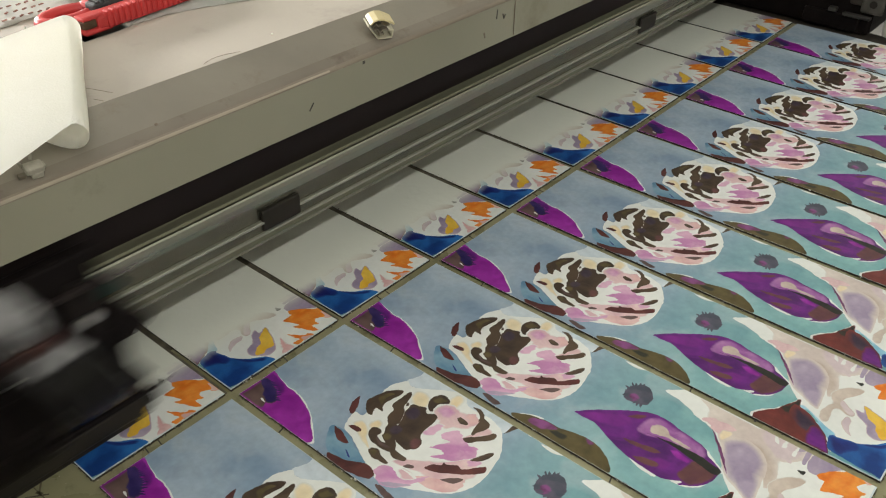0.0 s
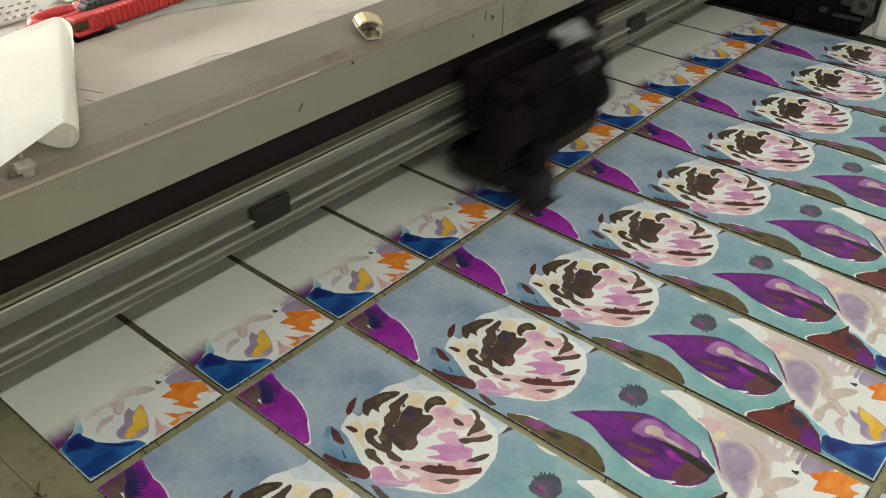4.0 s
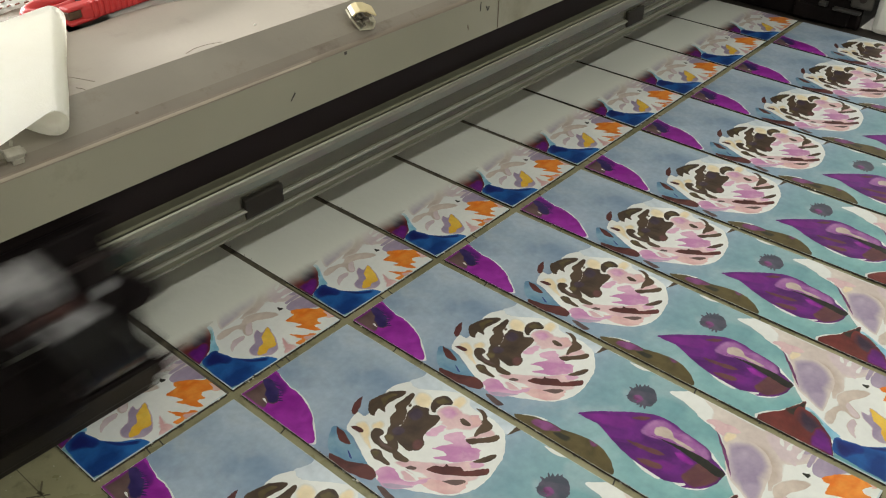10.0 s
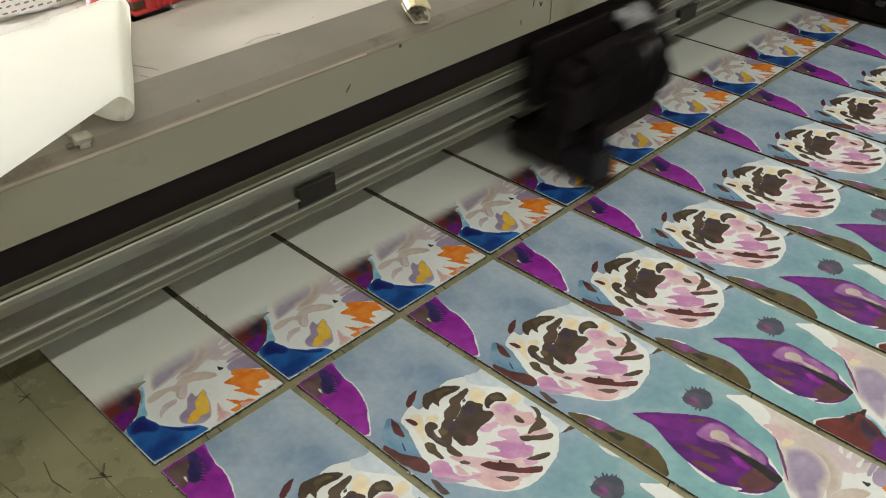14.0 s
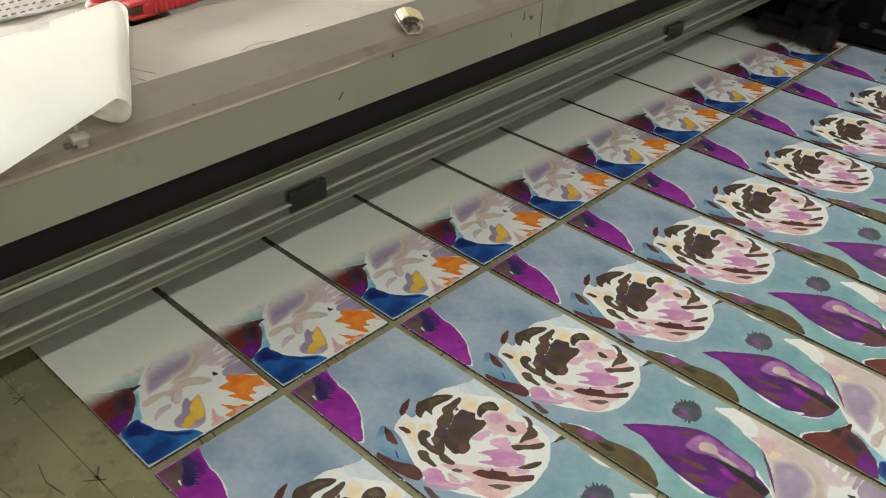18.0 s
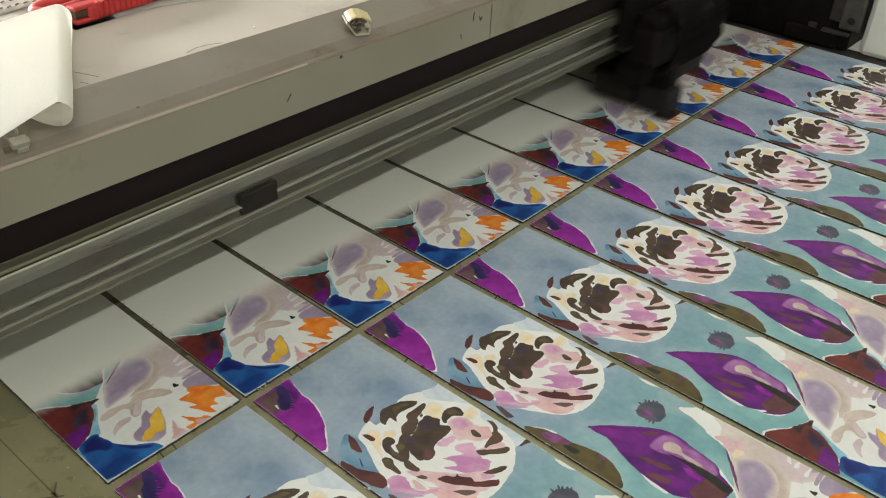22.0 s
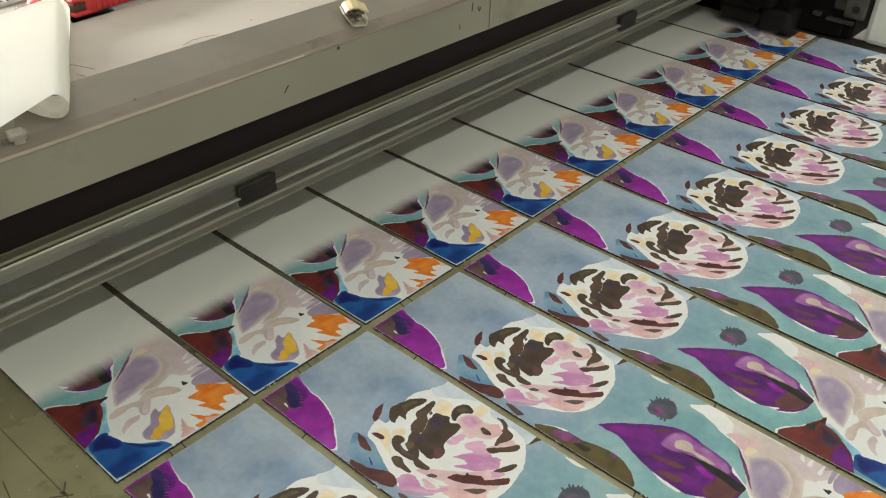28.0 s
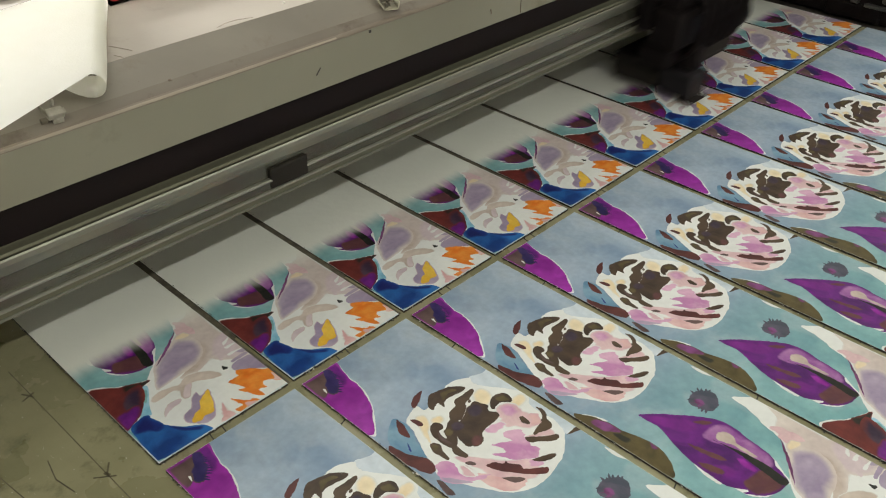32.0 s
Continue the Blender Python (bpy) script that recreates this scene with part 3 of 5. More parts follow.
class Print:
    """Collects painted shapes, in millimetres from the sheet's first corner, each a hair above the last."""
    layer, shift = 0, (0, 0)

    def __init__(self):
        self.bm, self.names = bmesh.new(), []
        self.dense = self.bm.verts.layers.float.new("ink_load")

    def brushed(self, pts, colour):
        """The outline with the small unevenness of a brush; neighbouring shapes share it, streaky paints run out along the stroke."""
        out, streaky = [], colour in ("pink", "rose", "salmon", "orange")
        for (u0, v0), (u1, v1) in zip(pts, pts[1:] + pts[:1]):
            k = max(1, min(12, int(math.hypot(u1 - u0, v1 - v0) / 1.3)))
            for j in range(k):
                u, v = u0 + (u1 - u0) * j / k, v0 + (v1 - v0) * j / k
                du = 0.55 * noise.noise((u * 0.16, v * 0.16, 1.7)) + 0.30 * noise.noise((u * 0.55, v * 0.55, 4.2))
                dv = 0.55 * noise.noise((u * 0.16, v * 0.16, 8.3)) + 0.30 * noise.noise((u * 0.55, v * 0.55, 6.1))
                if streaky:
                    along, across = 0.67 * u + 0.74 * v, 0.74 * u - 0.67 * v
                    d = 3.2 * noise.noise((across * 0.33, along * 0.03, 2.5))
                    du, dv = du + 0.67 * d, dv + 0.74 * d
                out.append((u + du, v + dv))
        return out

    def shape(self, pts, colour, soft=0.0, over="white"):
        if colour not in ("wash", "pale"):
            pts = self.brushed(pts, colour)
        pts = clipped([(u + self.shift[0], v + self.shift[1]) for u, v in pts])
        if len(pts) < 3:
            return
        if soft:
            key = colour + "_on_" + over
            if key not in INKS:
                INKS[key] = ink(key, *PAINT[colour], over=PAINT[over])
            colour = key
        if colour not in self.names:
            self.names.append(colour)
        Print.layer += 1
        z = 0.00004 + 0.000002 * Print.layer
        if soft:                                            # the paint thins out over some millimetres towards the outline
            cu, cv = sum(p[0] for p in pts) / len(pts), sum(p[1] for p in pts) / len(pts)
            outer = [self.bm.verts.new((u / 1000, -v / 1000, z)) for u, v in pts]
            inner = []
            for u, v in pts:
                k = min(0.9, soft / max(0.1, math.hypot(cu - u, cv - v)))
                inner.append(self.bm.verts.new(((u + (cu - u) * k) / 1000, -(v + (cv - v) * k) / 1000, z + 0.000001)))
            fs = [self.bm.faces.new((outer[i - 1], outer[i], inner[i], inner[i - 1])) for i in range(len(pts))]
            fs.append(self.bm.faces.new(inner))
            for v in inner:
                v[self.dense] = 1.0
            for f in fs:
                f.normal_update()
                if f.normal.z < 0:
                    f.normal_flip()
                f.material_index = self.names.index(colour)
            return
        vs = [self.bm.verts.new((u / 1000, -v / 1000, z)) for u, v in pts]
        f = self.bm.faces.new(vs)
        f.normal_update()
        if f.normal.z < 0:
            f.normal_flip()
        f.material_index = self.names.index(colour)

    def leaf(self, u1, v1, u2, v2, w, colour, bend=0.0, power=0.75, jag=0.0, n=18, seed=1, lead=1.0, soft=0.0, over="white"):
        rnd = random.Random(seed * 77 + int(u1 * 13 + v1 * 7))
        du, dv = u2 - u1, v2 - v1
        ln = math.hypot(du, dv) or 1
        nu, nv = -dv / ln, du / ln
        left, right = [], []
        for i in range(n + 1):
            s = i / n
            h = 0.5 * w * math.sin(math.pi * s ** lead) ** power
            c = bend * math.sin(math.pi * s)
            a, b = h * (1 + jag * rnd.uniform(-1, 1)), h * (1 + jag * rnd.uniform(-1, 1))
            left.append((u1 + du * s + nu * (c + a), v1 + dv * s + nv * (c + a)))
            right.append((u1 + du * s + nu * (c - b), v1 + dv * s + nv * (c - b)))
        self.shape(left + right[-2:0:-1], colour, soft, over)

    def curve(self, keys, colour, n=6, wave=0.26, seed=3, soft=0.0, over="white"):
        """A closed outline drawn smoothly through a few corner places."""
        rnd = random.Random(seed)
        pts, m = [], len(keys)
        for i in range(m):
            p0, p1, p2, p3 = (Vector(keys[(i + j) % m]) for j in (-1, 0, 1, 2))
            for s in range(n):
                t = s / n
                q = 0.5 * (2 * p1 + (p2 - p0) * t + (2 * p0 - 5 * p1 + 4 * p2 - p3) * t * t + (3 * p1 - p0 - 3 * p2 + p3) * t ** 3)
                pts.append((q.x + wave * rnd.uniform(-1, 1), q.y + wave * rnd.uniform(-1, 1)))
        self.shape(pts, colour, soft, over)

    def done(self, name, parent, label):
        return part(name, self.bm, [INKS[c] for c in self.names], parent, label)


def printed_sheet(shift=(0, 0)):
    s = thing("printed_sheet", "thin sheet with printed watercolour flowers on the olive bed", "printed sheet", "sheets on the bed")
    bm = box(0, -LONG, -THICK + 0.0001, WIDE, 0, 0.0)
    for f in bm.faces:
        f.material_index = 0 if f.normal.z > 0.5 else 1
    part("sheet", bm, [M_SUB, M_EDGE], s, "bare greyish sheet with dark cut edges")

    Print.layer, Print.shift = 0, shift
    p = Print()
    p.shape([(-9, -9), (RIM[0] + 9, -9), (RIM[0] + 9, RIM[1] + 9), (-9, RIM[1] + 9)], "wash")
    p.done("background_print", s, "blue to teal watercolour wash")

    p = Print()                                             # magenta sprout at the first corner
    p.curve([(41, -6), (39, 9), (36, 25), (36, 37), (32, 53), (24, 69), (13, 84), (2, 93), (-5, 65), (-2, 0), (20, -6)], "white")
    p.curve([(41, -7), (39, 8), (35, 25), (35, 36), (31, 51), (26, 64), (17, 76), (2, 91), (-8, 58), (-6, -4), (16, -10)], "magenta")
    p.curve([(38, -5), (38, 9), (34, 25), (24, 30), (28, 16), (26, 1)], "purple", soft=9, over="magenta")
    p.curve([(-7, 0), (11, -5), (27, -3), (28, 7), (19, 20), (8, 27), (0, 29), (-8, 16)], "umber", soft=7.5, over="magenta")
    p.curve([(25, -1), (30, 4), (27, 15), (23, 25), (16, 31), (10, 30), (10, 24), (13, 17), (19, 10)], "indigo", wave=0.8, soft=3.0, over="umber")
    rnd = random.Random(5)
    for i in range(13):                                     # fringed edge where the dark paint ran out
        f = i / 12
        p.leaf(24 - 9 * f + 4 * math.sin(3 * f), 2 + 26 * f, 30 - 11 * f + 5 * math.sin(3 * f) + rnd.uniform(-1, 1.5), 5 + 30 * f, 1.8, "indigo", n=5)
    p.curve([(9, 19), (10.5, 20), (8, 26)], "white", wave=0.1)
    p.done("sprout_print", s, "magenta leaf with dark base")

    p = Print()                                             # large tulip-like flower
    p.curve([(112, 102), (127, 107), (145, 104), (145, 131), (144, 163), (140, 208), (123, 211), (119, 206), (124, 191), (122, 179), (123, 165), (132, 153), (125, 135), (112, 119)], "pale", wave=0.3)
    p.curve([(27, 90), (31, 105), (23, 124), (19, 139), (15, 146), (10, 131), (6, 108)], "steelblue")
    p.curve([(33, 101), (41, 97), (53, 94), (56, 103), (81, 96), (98, 95), (112, 102), (110, 108), (113, 118), (125, 135), (134, 154), (125, 163), (124, 179), (125, 191), (120, 205), (108, 215), (95, 222), (75, 226), (56, 225), (39, 216), (28, 200), (15, 177), (10, 162), (17, 143), (26, 121), (31, 110)], "white", wave=0.3)
    p.curve([(43, 102), (50, 106), (48, 115), (43, 122), (37, 124), (30, 134), (33, 121), (37, 111)], "cream", soft=6, over="white")
    p.curve([(51, 113), (60, 116), (58, 123), (49, 123), (48, 117)], "cream", soft=4.5, over="white")
    p.curve([(98, 119), (108, 118), (112, 124), (110, 133), (101, 138), (93, 136), (92, 128)], "cream", soft=7.5, over="white")
    p.curve([(120, 147), (129, 149), (130, 155), (123, 160), (114, 159), (112, 152)], "cream", soft=6, over="white")
    p.curve([(102, 146), (111, 147), (116, 155), (116, 169), (121, 176), (119, 182), (110, 186), (101, 181), (96, 172), (89, 166), (94, 154)], "rose", soft=4.5, over="white")
    p.curve([(115, 171), (121, 176), (119, 182), (110, 185), (106, 179)], "salmon", soft=4.5, over="rose")
    p.curve([(103, 147), (110, 148), (114, 155), (111, 164), (102, 163), (99, 156)], "pink", soft=9, over="rose")
    p.curve([(72, 156), (81, 155), (91, 159), (91, 164), (83, 165), (75, 163)], "pink", soft=4.5, over="white")
    p.curve([(92, 186), (98, 187), (108, 192), (116, 195), (112, 201), (104, 197), (95, 190)], "rose", soft=3, over="white")
    p.curve([(64, 170), (72, 175), (81, 179), (81, 169), (94, 175), (95, 180), (92, 186), (97, 190), (88, 194), (90, 201), (82, 207), (72, 200), (67, 197), (62, 188), (59, 179), (68, 186), (68, 179)], "pink", wave=0.5)
    p.curve([(31, 156), (39, 161), (50, 176), (65, 194), (77, 205), (79, 213), (68, 221), (59, 217), (49, 212), (44, 204), (38, 193), (38, 182), (34, 168)], "rose", soft=4.5, over="white")
    p.curve([(25, 176), (36, 185), (46, 202), (57, 213), (50, 218), (40, 215), (33, 205), (30, 190)], "salmon")
    p.curve([(17, 152), (25, 155), (27, 164), (24, 173), (31, 183), (40, 191), (31, 189), (24, 185), (14, 178), (10, 168), (12, 160)], "pink")
    p.curve([(10, 164), (15, 170), (20, 178), (25, 187), (15, 179), (9, 170)], "mauve", soft=4.5, over="pink")
    p.curve([(28, 168), (34, 170), (34, 179), (31, 185), (25, 178)], "rose", soft=3, over="white")
    p.curve([(73, 204), (80, 210), (77, 215), (71, 209)], "pink")
    p.curve([(30, 163), (33, 170), (34, 180), (33, 185), (31, 183), (32, 172)], "white")
    p.curve([(65, 96), (72, 92), (80, 94), (90, 97), (100, 106), (98, 110), (90, 109), (82, 107), (74, 108), (69, 112), (69, 105), (64, 106), (60, 108), (59, 103)], "brown")
    p.curve([(51, 89), (59, 84), (67, 83), (70, 84), (61, 90), (52, 94), (49, 93)], "maroon")
    p.curve([(81, 113), (94, 113), (103, 114), (102, 118), (92, 121), (86, 122), (82, 127), (73, 131), (68, 133), (65, 130), (61, 127), (68, 120), (77, 118)], "brown")
    p.curve([(61, 126), (67, 131), (52, 144), (44, 150), (43, 142), (46, 136), (54, 129)], "brown")
    p.curve([(44, 120), (50, 119), (53, 124), (50, 129), (45, 129), (43, 135), (44, 140), (47, 147), (41, 152), (38, 147), (37, 135), (38, 127)], "brown")
    p.curve([(68, 133), (83, 128), (93, 126), (96, 133), (98, 138), (93, 143), (97, 149), (94, 154), (84, 155), (75, 155), (69, 157), (63, 162), (57, 161), (50, 159), (50, 152), (52, 144), (58, 136)], "brown")
    p.curve([(92, 127), (94, 133), (90, 140), (82, 141), (77, 136), (80, 128)], "inky", soft=6, over="brown")
    p.curve([(66, 133), (66, 140), (58, 142), (54, 137), (58, 130)], "inky", soft=5, over="brown")
    p.curve([(66, 154), (66, 161), (58, 164), (53, 160), (58, 153)], "redbrown", soft=5, over="brown")
    p.curve([(54, 132), (54, 138), (49, 140), (46, 136), (49, 131)], "olive", soft=4, over="brown")
    p.curve([(79, 97), (90, 100), (93, 106), (84, 103), (74, 106)], "olive", soft=4.5, over="brown")
    p.curve([(46, 126), (42, 135), (43, 147), (40, 145), (39, 134)], "umber", soft=4.5, over="brown")
    p.curve([(29, 134), (33, 135), (35, 140), (32, 145), (30, 155), (27, 156), (26, 149), (25, 141)], "brown")
    p.curve([(29, 135), (33, 138), (32, 142), (26, 141)], "olive", soft=4.5, over="brown")
    p.curve([(39, 149), (43, 151), (43, 157), (43, 164), (40, 165), (37, 161), (36, 155)], "brown")
    p.curve([(35, 168), (39, 170), (41, 175), (38, 175), (35, 171)], "umber")
    p.curve([(103, 136), (112, 134), (120, 139), (119, 148), (115, 150), (109, 144), (103, 144), (98, 145), (98, 141)], "brown")
    p.curve([(109, 136), (117, 139), (118, 147), (114, 147), (108, 142)], "olive", soft=4.5, over="brown")
    p.curve([(37, 102), (41, 105), (42, 112), (39, 114), (37, 111)], "maroon")
    p.curve([(106, 167), (109, 169), (108, 177), (105, 178), (103, 172)], "brown")
    p.curve([(126, 169), (128, 175), (126, 181), (122, 185), (120, 192), (114, 195), (106, 192), (99, 189), (105, 186), (116, 184), (115, 183), (121, 181), (124, 176)], "brown")
    p.curve([(91, 186), (96, 189), (103, 196), (113, 202), (112, 206), (106, 206), (98, 199), (90, 192)], "brown")
    p.curve([(76, 206), (83, 208), (95, 215), (90, 217), (81, 213)], "brown")
    p.curve([(45, 182), (52, 185), (56, 191), (60, 191), (60, 194), (65, 202), (64, 207), (71, 213), (79, 220), (73, 223), (64, 215), (56, 205), (49, 195), (46, 188)], "maroon")
    p.curve([(44, 200), (49, 204), (57, 213), (52, 214), (47, 209)], "umber")
    p.curve([(89, 122), (92, 122), (91, 124), (88, 124)], "brown")
    p.curve([(4, 110), (7, 121), (9, 129), (15, 139), (17, 146), (14, 155), (10, 157), (6, 155), (2, 143), (-2, 121)], "maroon")
    p.curve([(29, 93), (29, 102), (24, 115), (21, 113), (20, 105)], "maroon")
    p.curve([(17, 119), (16, 122), (13, 128), (12, 126)], "navy")
    p.curve([(6, 164), (8, 169), (7, 177), (6, 185), (1, 180), (3, 170)], "umber")
    p.curve([(119, 209), (123, 209), (131, 209), (136, 213), (135, 216), (130, 214)], "brown")
    p.done("flower_print", s, "white and pink flower with dark brown petals")

    p = Print()                                             # olive leaf on the long edge
    p.curve([(3, 202), (9, 206), (15, 218), (16, 225), (10, 219), (3, 208)], "white")
    p.curve([(1, 201), (8, 206), (13, 217), (15, 238), (19, 251), (21, 263), (21, 274), (18, 283), (11, 293), (1, 300), (-5, 285), (-8, 242)], "olive")
    p.curve([(10, 215), (15, 226), (15, 239), (11, 240), (4, 229), (4, 215)], "plum", soft=4.5, over="olive")
    p.curve([(7, 235), (12, 241), (13, 252), (6, 252), (5, 243)], "black", soft=6, over="olive")
    p.curve([(21, 264), (21, 270), (20, 275), (16, 273), (17, 268)], "plum", soft=4.5, over="olive")
    p.done("olive_leaf_print", s, "olive leaf with white margin")

    p = Print()                                             # dark tip and white margin on the other long edge
    p.curve([(135, 215), (136, 219), (134, 226), (133, 231), (131, 227), (133, 221)], "white")
    p.curve([(130, 240), (132, 249), (135, 259), (135, 267), (130, 259), (128, 250)], "white")
    p.done("margin_print", s, "white painted margin")

    p = Print()                                             # dark spiky spot
    p.curve([(88, 262), (97, 260), (104, 262), (111, 267), (112, 275), (106, 282), (98, 285), (90, 283), (86, 274), (85, 267)], "slate", wave=0.4)
    p.curve([(87, 264), (94, 265), (98, 270), (94, 276), (87, 274), (85, 268)], "plum", soft=6, over="slate")
    rnd = random.Random(8)
    for i in range(15):                                     # the paint ran out in short spikes on one side only
        a = 2.5 + 3.5 * i / 14 + rnd.uniform(-0.08, 0.08)
        r = rnd.uniform(13.5, 17.5)
        p.leaf(98.5 + 9 * math.cos(a), 272.5 + 9 * math.sin(a), 98.5 + r * math.cos(a + 0.10), 272.5 + (r - 1) * math.sin(a + 0.10), 2.3, "slate", n=5)
    p.done("spot_print", s, "spiky slate spot")

    p = Print()                                             # purple leaf
    p.curve([(27, 305), (26, 315), (25, 329), (21, 329), (22, 315), (25, 305)], "white")
    p.curve([(27, 340), (35, 349), (41, 363), (51, 368), (38, 364), (30, 357), (27, 349)], "white")
    p.curve([(78, 347), (75, 353), (69, 362), (63, 371), (61, 368), (65, 358)], "white")
    p.curve([(41, 240), (50, 247), (56, 253), (70, 270), (81, 285), (86, 299), (86, 312), (82, 321), (81, 332), (80, 342), (77, 349), (72, 352), (69, 359), (63, 369), (59, 369), (48, 368), (37, 362), (31, 355), (27, 348), (33, 350), (25, 338), (24, 330), (25, 315), (27, 300), (32, 284), (41, 263), (43, 252)], "purple", wave=0.2)
    p.curve([(42, 243), (57, 257), (70, 278), (62, 288), (50, 280), (43, 264)], "violet", soft=14, over="purple")
    p.curve([(34, 314), (44, 322), (44, 334), (33, 334), (30, 321)], "violet", soft=9, over="purple")
    p.curve([(67, 278), (76, 284), (79, 292), (71, 289)], "redbrown", soft=4.5, over="purple")
    p.curve([(42, 287), (45, 298), (49, 312), (49, 323), (44, 317), (40, 301)], "redbrown", wave=0.5, soft=4.5, over="purple")
    p.curve([(29, 304), (35, 313), (37, 326), (31, 326), (27, 316)], "redbrown", wave=0.5, soft=4.5, over="purple")
    p.curve([(57, 294), (69, 291), (80, 294), (86, 306), (83, 321), (81, 336), (77, 349), (67, 353), (66, 338), (61, 316)], "orchid", soft=8, over="purple")
    p.curve([(64, 303), (71, 300), (77, 304), (77, 312), (72, 319), (71, 328), (70, 339), (67, 336), (67, 318), (65, 310)], "sand", soft=3.5, over="orchid")
    p.curve([(56, 326), (60, 331), (58, 344), (53, 346), (51, 336)], "magenta", soft=6, over="purple")
    p.curve([(37, 342), (50, 343), (60, 347), (61, 356), (57, 368), (48, 367), (37, 361), (31, 355), (33, 347)], "redbrown", soft=4.5, over="purple")
    p.curve([(61, 302), (63, 313), (66, 328), (67, 340), (67, 350), (65, 361), (63, 369), (57, 368), (56, 362), (58, 351), (60, 338), (62, 324), (62, 312)], "black")
    p.done("purple_leaf_print", s, "deep purple leaf with black rib")

    p = Print()                                             # the pale iris at the end of the sheet
    p.curve([(119, 288), (129, 298), (138, 309), (143, 341), (135, 421), (131, 445), (150, 454), (129, 481), (49, 479), (36, 456), (22, 434), (13, 426), (3, 431), (14, 424), (25, 413), (37, 392), (44, 388), (60, 372), (72, 365), (87, 356), (101, 345), (106, 330), (108, 322), (112, 316), (116, 303)], "white")
    p.curve([(135, 314), (144, 340), (139, 377), (139, 419), (124, 421), (107, 403), (92, 405), (75, 399), (54, 390), (78, 363), (104, 344), (109, 333), (124, 328)], "blush", soft=6, over="white")
    p.curve([(133, 374), (139, 415), (120, 416), (106, 401), (114, 384)], "lilac", soft=15, over="blush")
    p.curve([(109, 329), (115, 336), (117, 346), (115, 358), (108, 354), (101, 350), (102, 343), (106, 336)], "rose")
    p.curve([(100, 349), (108, 350), (110, 358), (101, 357), (95, 353)], "cream", soft=4.5, over="blush")
    p.curve([(110, 364), (116, 378), (112, 392), (98, 403), (82, 407), (70, 403), (90, 396), (104, 386)], "beige", soft=12, over="blush")
    p.curve([(88, 358), (97, 355), (106, 361), (111, 369), (109, 380), (102, 390), (91, 397), (78, 399), (65, 401), (54, 402), (47, 401), (53, 388), (61, 374), (73, 364)], "mauve", soft=14, over="blush")
    p.leaf(103, 342, 63, 374, 2.6, "plum", bend=-1.0, jag=0.25)
    p.curve([(36, 410), (41, 406), (49, 405), (58, 407), (64, 409), (75, 404), (84, 406), (93, 412), (100, 421), (99, 427), (91, 424), (83, 418), (77, 416), (73, 416), (68, 423), (62, 430), (57, 428), (59, 419), (58, 414), (51, 412), (43, 414), (37, 414)], "beige", soft=3, over="white")
    p.curve([(68, 415), (74, 415), (69, 423), (63, 430), (58, 428), (61, 421)], "lilac", soft=3.5, over="beige")
    p.curve([(34, 436), (39, 428), (47, 424), (56, 426), (53, 430), (46, 431), (40, 433)], "lilac", soft=2, over="beige")
    p.curve([(124, 383), (136, 376), (137, 384), (126, 394), (113, 408), (109, 408), (115, 396)], "lilac")
    p.curve([(120, 400), (135, 390), (142, 399), (132, 404), (121, 404)], "lilac")
    p.curve([(128, 408), (142, 411), (137, 414), (129, 413)], "mauve")
    p.curve([(116, 416), (129, 415), (140, 417), (128, 419), (117, 419)], "mauve")
    p.curve([(126, 389), (135, 386), (129, 391), (124, 393)], "white")
    p.curve([(123, 396), (136, 397), (129, 399), (123, 399)], "white")
    p.curve([(120, 406), (135, 408), (126, 409), (119, 409)], "white")
    p.curve([(111, 424), (120, 420), (133, 421), (142, 429), (145, 448), (137, 448), (129, 443), (121, 438), (112, 431)], "mauve")
    p.curve([(46, 446), (56, 442), (63, 432), (70, 428), (71, 435), (80, 433), (77, 445), (71, 458), (65, 466), (55, 467), (48, 461), (44, 454)], "mauve", soft=2.5, over="lilac")
    p.curve([(80, 433), (76, 445), (71, 456), (66, 461), (59, 459), (53, 462), (47, 458), (54, 451), (61, 448), (66, 440), (72, 437)], "yellow", wave=0.4, soft=1.6, over="mauve")
    p.curve([(79, 455), (79, 467), (79, 478), (67, 478), (67, 473)], "salmon", soft=4.5, over="white")
    p.curve([(98, 439), (107, 438), (111, 431), (122, 437), (131, 447), (138, 450), (141, 461), (140, 470), (131, 466), (124, 462), (119, 463), (118, 468), (112, 466), (112, 475), (107, 472), (103, 463), (99, 454), (104, 455), (101, 446)], "orange", wave=0.4)
    p.curve([(134, 456), (141, 461), (140, 470), (130, 468), (131, 463)], "salmon", soft=3, over="orange")
    p.curve([(87, 457), (92, 465), (97, 471), (101, 471), (105, 479), (98, 479), (93, 477), (84, 477), (83, 472), (90, 472), (88, 464)], "orange", wave=0.4)
    p.curve([(93, 470), (102, 476), (103, 481), (92, 477)], "salmon", soft=3, over="orange")
    p.curve([(106, 416), (109, 422), (104, 422)], "black")
    p.done("iris_print", s, "white iris with mauve, yellow and orange")

    p = Print()                                             # leaves and blue corner beside the iris
    p.curve([(1, 359), (13, 363), (24, 373), (40, 381), (50, 386), (39, 388), (40, 394), (33, 407), (23, 417), (13, 424), (-1, 428), (-13, 412), (-13, 382)], "white")
    p.curve([(38, 390), (44, 391), (38, 404), (31, 417), (28, 425), (23, 423), (17, 424), (27, 412), (34, 400)], "skyblue")
    p.curve([(38, 393), (41, 396), (34, 408), (31, 408)], "teal", soft=3, over="skyblue")
    p.curve([(2, 361), (14, 366), (28, 377), (39, 382), (48, 386), (39, 388), (38, 395), (31, 407), (22, 417), (12, 423), (-3, 428), (-13, 412), (-13, 382)], "red")
